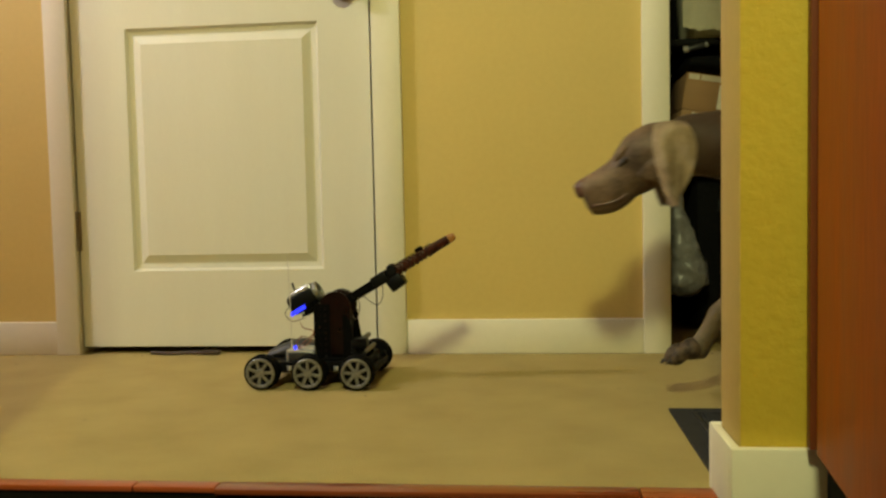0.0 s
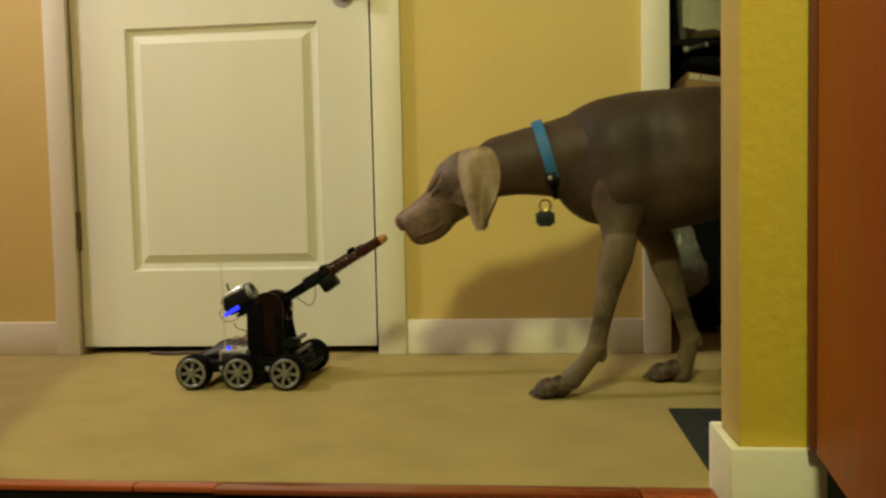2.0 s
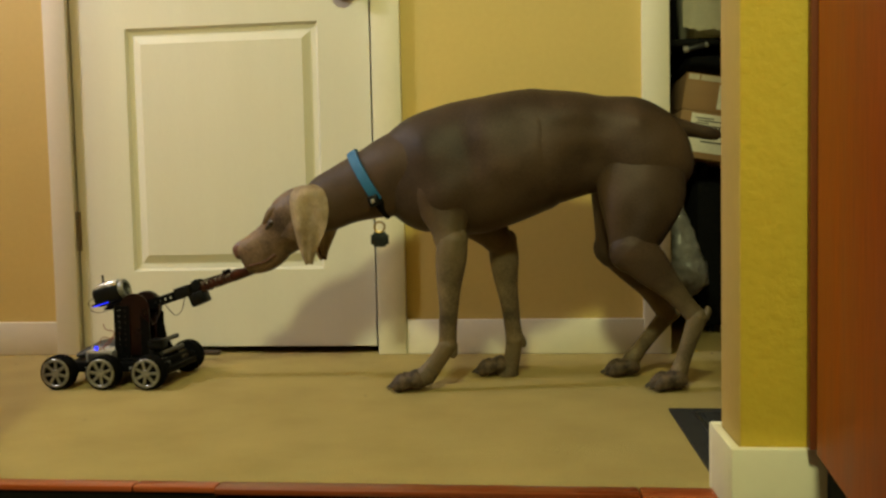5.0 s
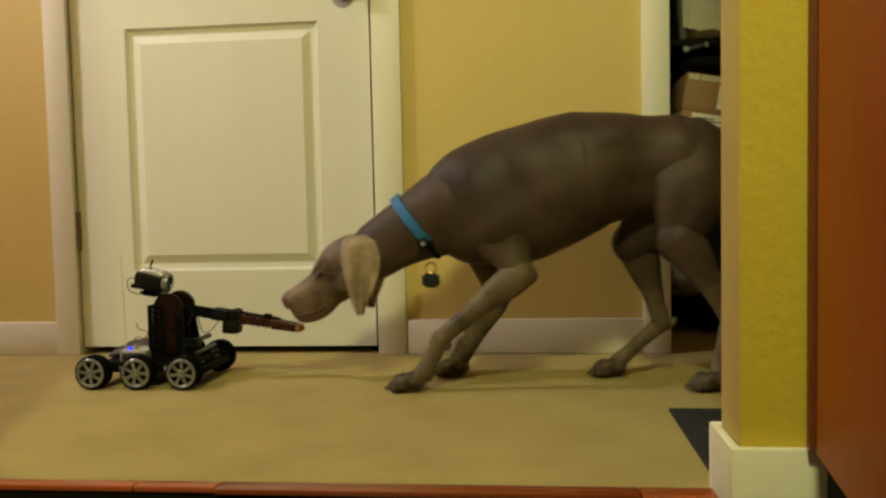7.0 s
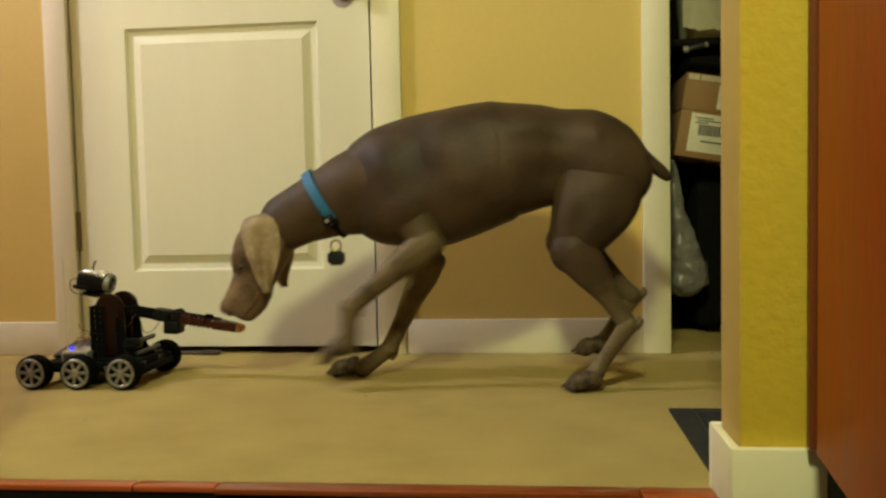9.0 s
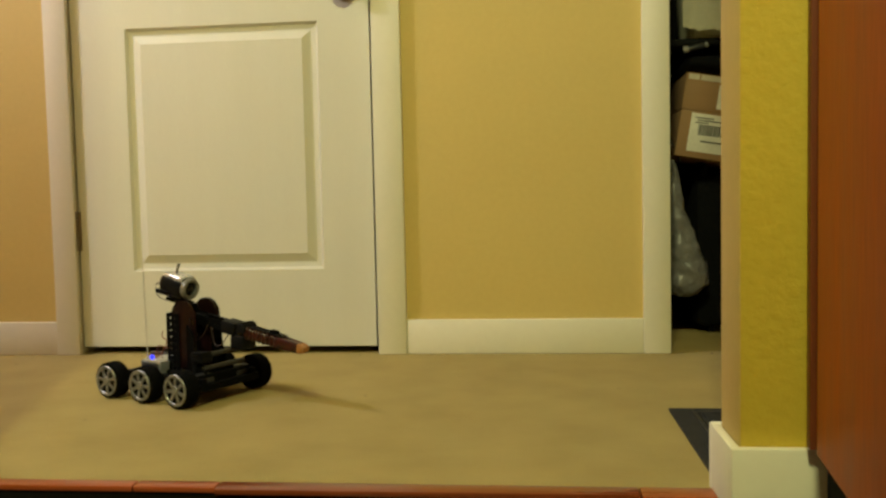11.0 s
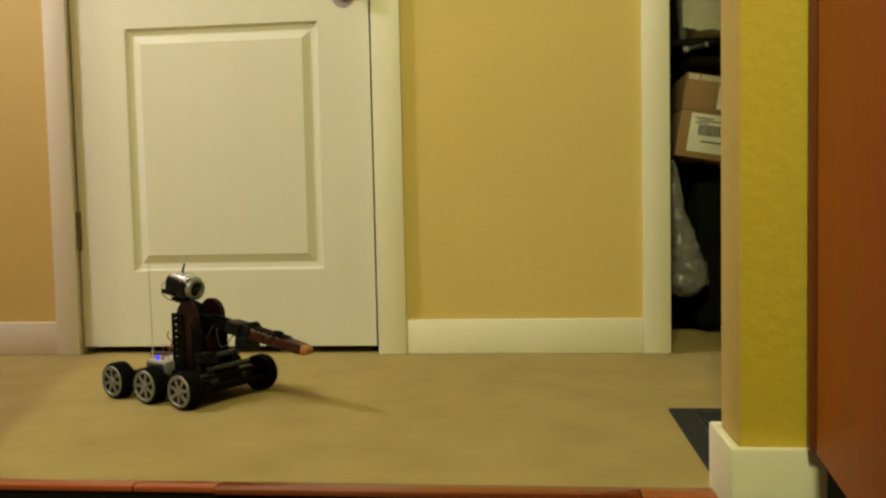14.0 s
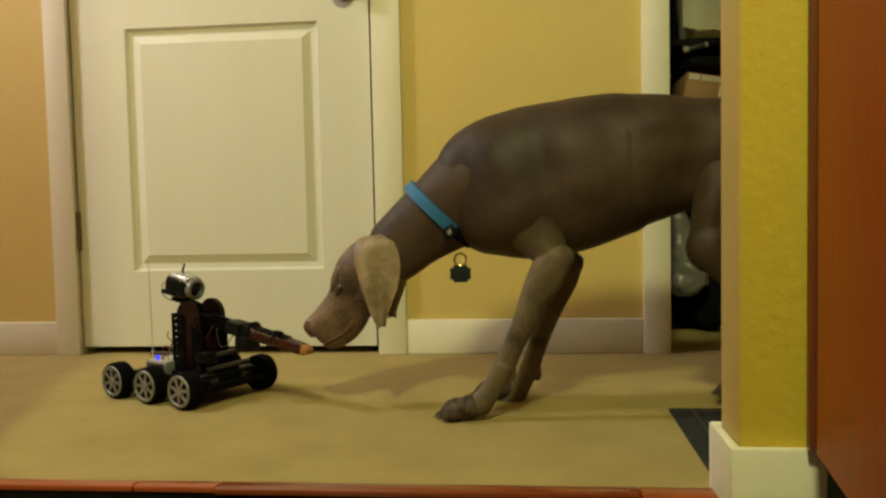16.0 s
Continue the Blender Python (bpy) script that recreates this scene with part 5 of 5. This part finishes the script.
    stance(6.2, -0.345, ((-0.226, 0.410), (-0.012, 0.467), (0.213, 0.474), (-0.425, 0.264), (-0.604, 0.160)),
           ((-0.100, 0.288), (-0.155, 0.066), (-0.237, 0.017)), ((-0.047, 0.278), (-0.036, 0.093), (-0.070, 0.017)),
           ((0.189, 0.273), (0.313, 0.149), (0.280, 0.017)), ((0.170, 0.275), (0.287, 0.128), (0.197, 0.017)), ((0.292, 0.530), (0.368, 0.514)), 0.0)
    stance(6.5, -0.345, ((-0.226, 0.410), (-0.012, 0.467), (0.213, 0.474), (-0.425, 0.264), (-0.604, 0.160)),
           ((-0.100, 0.288), (-0.155, 0.066), (-0.237, 0.017)), ((-0.047, 0.278), (-0.036, 0.093), (-0.070, 0.017)),
           ((0.189, 0.273), (0.313, 0.149), (0.280, 0.017)), ((0.170, 0.275), (0.287, 0.128), (0.197, 0.017)), ((0.292, 0.530), (0.368, 0.514)))
    stance(7.0, -0.35, ((-0.120, 0.378), (0.096, 0.429), (0.321, 0.433), (-0.332, 0.265), (-0.515, 0.169)),
           ((-0.022, 0.237), (-0.183, 0.107), (-0.248, 0.017)), ((-0.073, 0.181), (-0.144, 0.057), (-0.188, 0.017)),
           ((0.286, 0.294), (0.382, 0.149), (0.360, 0.017)), ((0.211, 0.287), (0.275, 0.111), (0.167, 0.017)), ((0.377, 0.493), (0.443, 0.468)))
    stance(7.5, -0.35, ((-0.020, 0.399), (0.197, 0.444), (0.422, 0.441), (-0.228, 0.269), (-0.397, 0.150)),
           ((0.084, 0.258), (-0.025, 0.061), (-0.105, 0.017)), ((-0.012, 0.205), (-0.144, 0.045), (-0.229, 0.017)),
           ((0.360, 0.281), (0.488, 0.148), (0.456, 0.017)), ((0.369, 0.272), (0.410, 0.116), (0.357, 0.022)), ((0.465, 0.501), (0.519, 0.478)))
    stance(8.0, -0.35, ((-0.149, 0.402), (0.068, 0.452), (0.292, 0.465), (-0.367, 0.270), (-0.534, 0.149)),
           ((-0.004, 0.287), (-0.013, 0.067), (-0.105, 0.017)), ((-0.097, 0.230), (-0.259, 0.170), (-0.294, 0.051)),
           ((0.318, 0.271), (0.435, 0.149), (0.413, 0.017)), ((0.287, 0.274), (0.392, 0.128), (0.357, 0.022)), ((0.377, 0.515), (0.443, 0.496)))
    stance(8.5, -0.35, ((-0.351, 0.404), (-0.133, 0.441), (0.092, 0.453), (-0.570, 0.264), (-0.735, 0.140)),
           ((-0.236, 0.302), (-0.404, 0.163), (-0.368, 0.094)), ((-0.226, 0.250), (-0.313, 0.045), (-0.409, 0.017)),
           ((0.068, 0.286), (0.176, 0.139), (0.109, 0.017)), ((0.157, 0.257), (0.328, 0.189), (0.343, 0.031)), ((0.164, 0.508), (0.236, 0.480)))
    stance(8.8, -0.35, ((-0.346, 0.420), (-0.128, 0.461), (0.095, 0.462), (-0.562, 0.294), (-0.696, 0.154)),
           ((-0.335, 0.228), (-0.492, 0.084), (-0.548, 0.017)), ((-0.226, 0.250), (-0.313, 0.045), (-0.409, 0.017)),
           ((0.062, 0.284), (0.172, 0.139), (0.109, 0.017)), ((0.090, 0.284), (0.228, 0.176), (0.135, 0.029)), ((0.160, 0.508), (0.226, 0.474)))
    stance(9.0, -0.35, ((-0.297, 0.423), (-0.077, 0.455), (0.148, 0.448), (-0.531, 0.327), (-0.645, 0.154)),
           ((-0.207, 0.301), (-0.366, 0.172), (-0.387, 0.061)), ((-0.220, 0.250), (-0.306, 0.076), (-0.396, 0.017)),
           ((0.079, 0.275), (0.187, 0.134), (0.114, 0.017)), ((0.074, 0.289), (0.216, 0.172), (0.125, 0.029)), ((0.221, 0.497), (0.282, 0.450)))
    stance(9.2, -0.35, ((-0.267, 0.428), (-0.050, 0.474), (0.174, 0.453), (-0.476, 0.351), (-0.563, 0.164)),
           ((-0.099, 0.322), (-0.103, 0.101), (-0.111, 0.017)), ((-0.195, 0.269), (-0.312, 0.070), (-0.413, 0.017)),
           ((0.112, 0.274), (0.203, 0.139), (0.120, 0.017)), ((0.110, 0.288), (0.234, 0.166), (0.137, 0.029)), ((0.266, 0.482), (0.316, 0.443)))
    stance(9.6, -0.36, ((-0.267, 0.428), (-0.050, 0.474), (0.174, 0.453), (-0.476, 0.351), (-0.563, 0.164)),
           ((-0.099, 0.322), (-0.103, 0.101), (-0.111, 0.017)), ((-0.195, 0.269), (-0.312, 0.070), (-0.413, 0.017)),
           ((0.112, 0.274), (0.203, 0.139), (0.120, 0.017)), ((0.110, 0.288), (0.234, 0.166), (0.137, 0.029)), ((0.266, 0.482), (0.316, 0.443)), 0.10)
    stance(10.3, -0.4, ((-0.201, 0.468), (0.021, 0.479), (0.244, 0.457), (-0.440, 0.425), (-0.630, 0.343)),
           ((-0.156, 0.300), (-0.169, 0.083), (-0.243, 0.017)), ((-0.066, 0.291), (-0.044, 0.093), (-0.070, 0.017)),
           ((0.254, 0.272), (0.353, 0.204), (0.318, 0.054)), ((0.182, 0.275), (0.293, 0.128), (0.197, 0.017)), ((0.306, 0.515), (0.387, 0.498)), 0.62)
    stance(11.0, -0.45, ((-0.226, 0.410), (-0.012, 0.467), (0.213, 0.474), (-0.425, 0.264), (-0.604, 0.160)),
           ((-0.100, 0.288), (-0.155, 0.066), (-0.237, 0.017)), ((-0.047, 0.278), (-0.036, 0.093), (-0.070, 0.017)),
           ((0.189, 0.273), (0.313, 0.149), (0.280, 0.017)), ((0.170, 0.275), (0.287, 0.128), (0.197, 0.017)), ((0.292, 0.530), (0.368, 0.514)), 1.35)
    stance(13.6, -0.48, ((-0.226, 0.410), (-0.012, 0.467), (0.213, 0.474), (-0.425, 0.264), (-0.604, 0.160)),
           ((-0.100, 0.288), (-0.155, 0.066), (-0.237, 0.017)), ((-0.047, 0.278), (-0.036, 0.093), (-0.070, 0.017)),
           ((0.189, 0.273), (0.313, 0.149), (0.280, 0.017)), ((0.170, 0.275), (0.287, 0.128), (0.197, 0.017)), ((0.292, 0.530), (0.368, 0.514)), 1.35)
    stance(14.2, -0.5, ((0.584, 0.452), (0.806, 0.456), (1.031, 0.446), (0.372, 0.434), (0.194, 0.329)),
           ((0.548, 0.297), (0.454, 0.129), (0.406, 0.039)), ((0.664, 0.288), (0.665, 0.103), (0.635, 0.027)),
           ((1.001, 0.276), (1.131, 0.146), (1.081, 0.020)), ((1.031, 0.276), (1.161, 0.146), (1.111, 0.020)), ((1.106, 0.496), (1.171, 0.486)), 0.3)
    stance(14.5, -0.5, ((0.584, 0.452), (0.806, 0.456), (1.031, 0.446), (0.372, 0.434), (0.194, 0.329)),
           ((0.548, 0.297), (0.454, 0.129), (0.406, 0.039)), ((0.664, 0.288), (0.665, 0.103), (0.635, 0.027)),
           ((1.001, 0.276), (1.131, 0.146), (1.081, 0.020)), ((1.031, 0.276), (1.161, 0.146), (1.111, 0.020)), ((1.106, 0.496), (1.171, 0.486)))
    stance(14.6, -0.5, ((0.515, 0.448), (0.737, 0.452), (0.962, 0.442), (0.282, 0.436), (0.109, 0.322)),
           ((0.454, 0.299), (0.318, 0.160), (0.259, 0.064)), ((0.581, 0.289), (0.582, 0.104), (0.541, 0.017)),
           ((0.932, 0.272), (1.062, 0.142), (1.012, 0.020)), ((0.962, 0.272), (1.092, 0.142), (1.042, 0.020)), ((1.037, 0.492), (1.102, 0.482)))
    stance(14.8, -0.5, ((0.365, 0.447), (0.587, 0.451), (0.812, 0.441), (0.140, 0.397), (-0.029, 0.278)),
           ((0.329, 0.291), (0.284, 0.089), (0.209, 0.021)), ((0.424, 0.269), (0.466, 0.148), (0.488, 0.049)),
           ((0.782, 0.271), (0.912, 0.141), (0.862, 0.020)), ((0.812, 0.271), (0.942, 0.141), (0.892, 0.020)), ((0.887, 0.491), (0.952, 0.481)))
    stance(15.0, -0.5, ((0.269, 0.444), (0.491, 0.448), (0.715, 0.438), (0.041, 0.370), (-0.126, 0.248)),
           ((0.299, 0.291), (0.284, 0.089), (0.209, 0.021)), ((0.264, 0.261), (0.171, 0.184), (0.219, 0.083)),
           ((0.685, 0.268), (0.815, 0.138), (0.765, 0.020)), ((0.715, 0.268), (0.845, 0.138), (0.795, 0.020)), ((0.790, 0.488), (0.855, 0.478)))
    stance(15.2, -0.51, ((0.123, 0.432), (0.345, 0.436), (0.570, 0.426), (-0.080, 0.314), (-0.243, 0.187)),
           ((0.244, 0.293), (0.262, 0.091), (0.208, 0.023)), ((0.127, 0.258), (0.014, 0.040), (-0.082, 0.017)),
           ((0.540, 0.256), (0.670, 0.126), (0.620, 0.020)), ((0.570, 0.256), (0.700, 0.126), (0.650, 0.020)), ((0.645, 0.476), (0.710, 0.466)))
    stance(15.5, -0.54, ((-0.002, 0.418), (0.219, 0.436), (0.444, 0.433), (-0.195, 0.293), (-0.361, 0.170)),
           ((0.109, 0.297), (-0.003, 0.166), (-0.027, 0.075)), ((0.109, 0.277), (0.030, 0.057), (-0.075, 0.017)),
           ((0.414, 0.263), (0.544, 0.133), (0.494, 0.020)), ((0.444, 0.263), (0.574, 0.133), (0.524, 0.020)), ((0.444, 0.528), (0.492, 0.507)))
    stance(16.0, -0.57, ((-0.068, 0.414), (0.152, 0.438), (0.377, 0.441), (-0.251, 0.280), (-0.406, 0.143)),
           ((0.039, 0.280), (-0.056, 0.079), (-0.117, 0.017)), ((0.064, 0.258), (0.003, 0.085), (-0.046, 0.020)),
           ((0.304, 0.295), (0.406, 0.180), (0.378, 0.045)), ((0.366, 0.285), (0.447, 0.158), (0.407, 0.042)), ((0.388, 0.527), (0.445, 0.506)))
    walk(dog, base)
    for key, ob in dog_parts.items():
        walk(ob, rows[key])


motions()
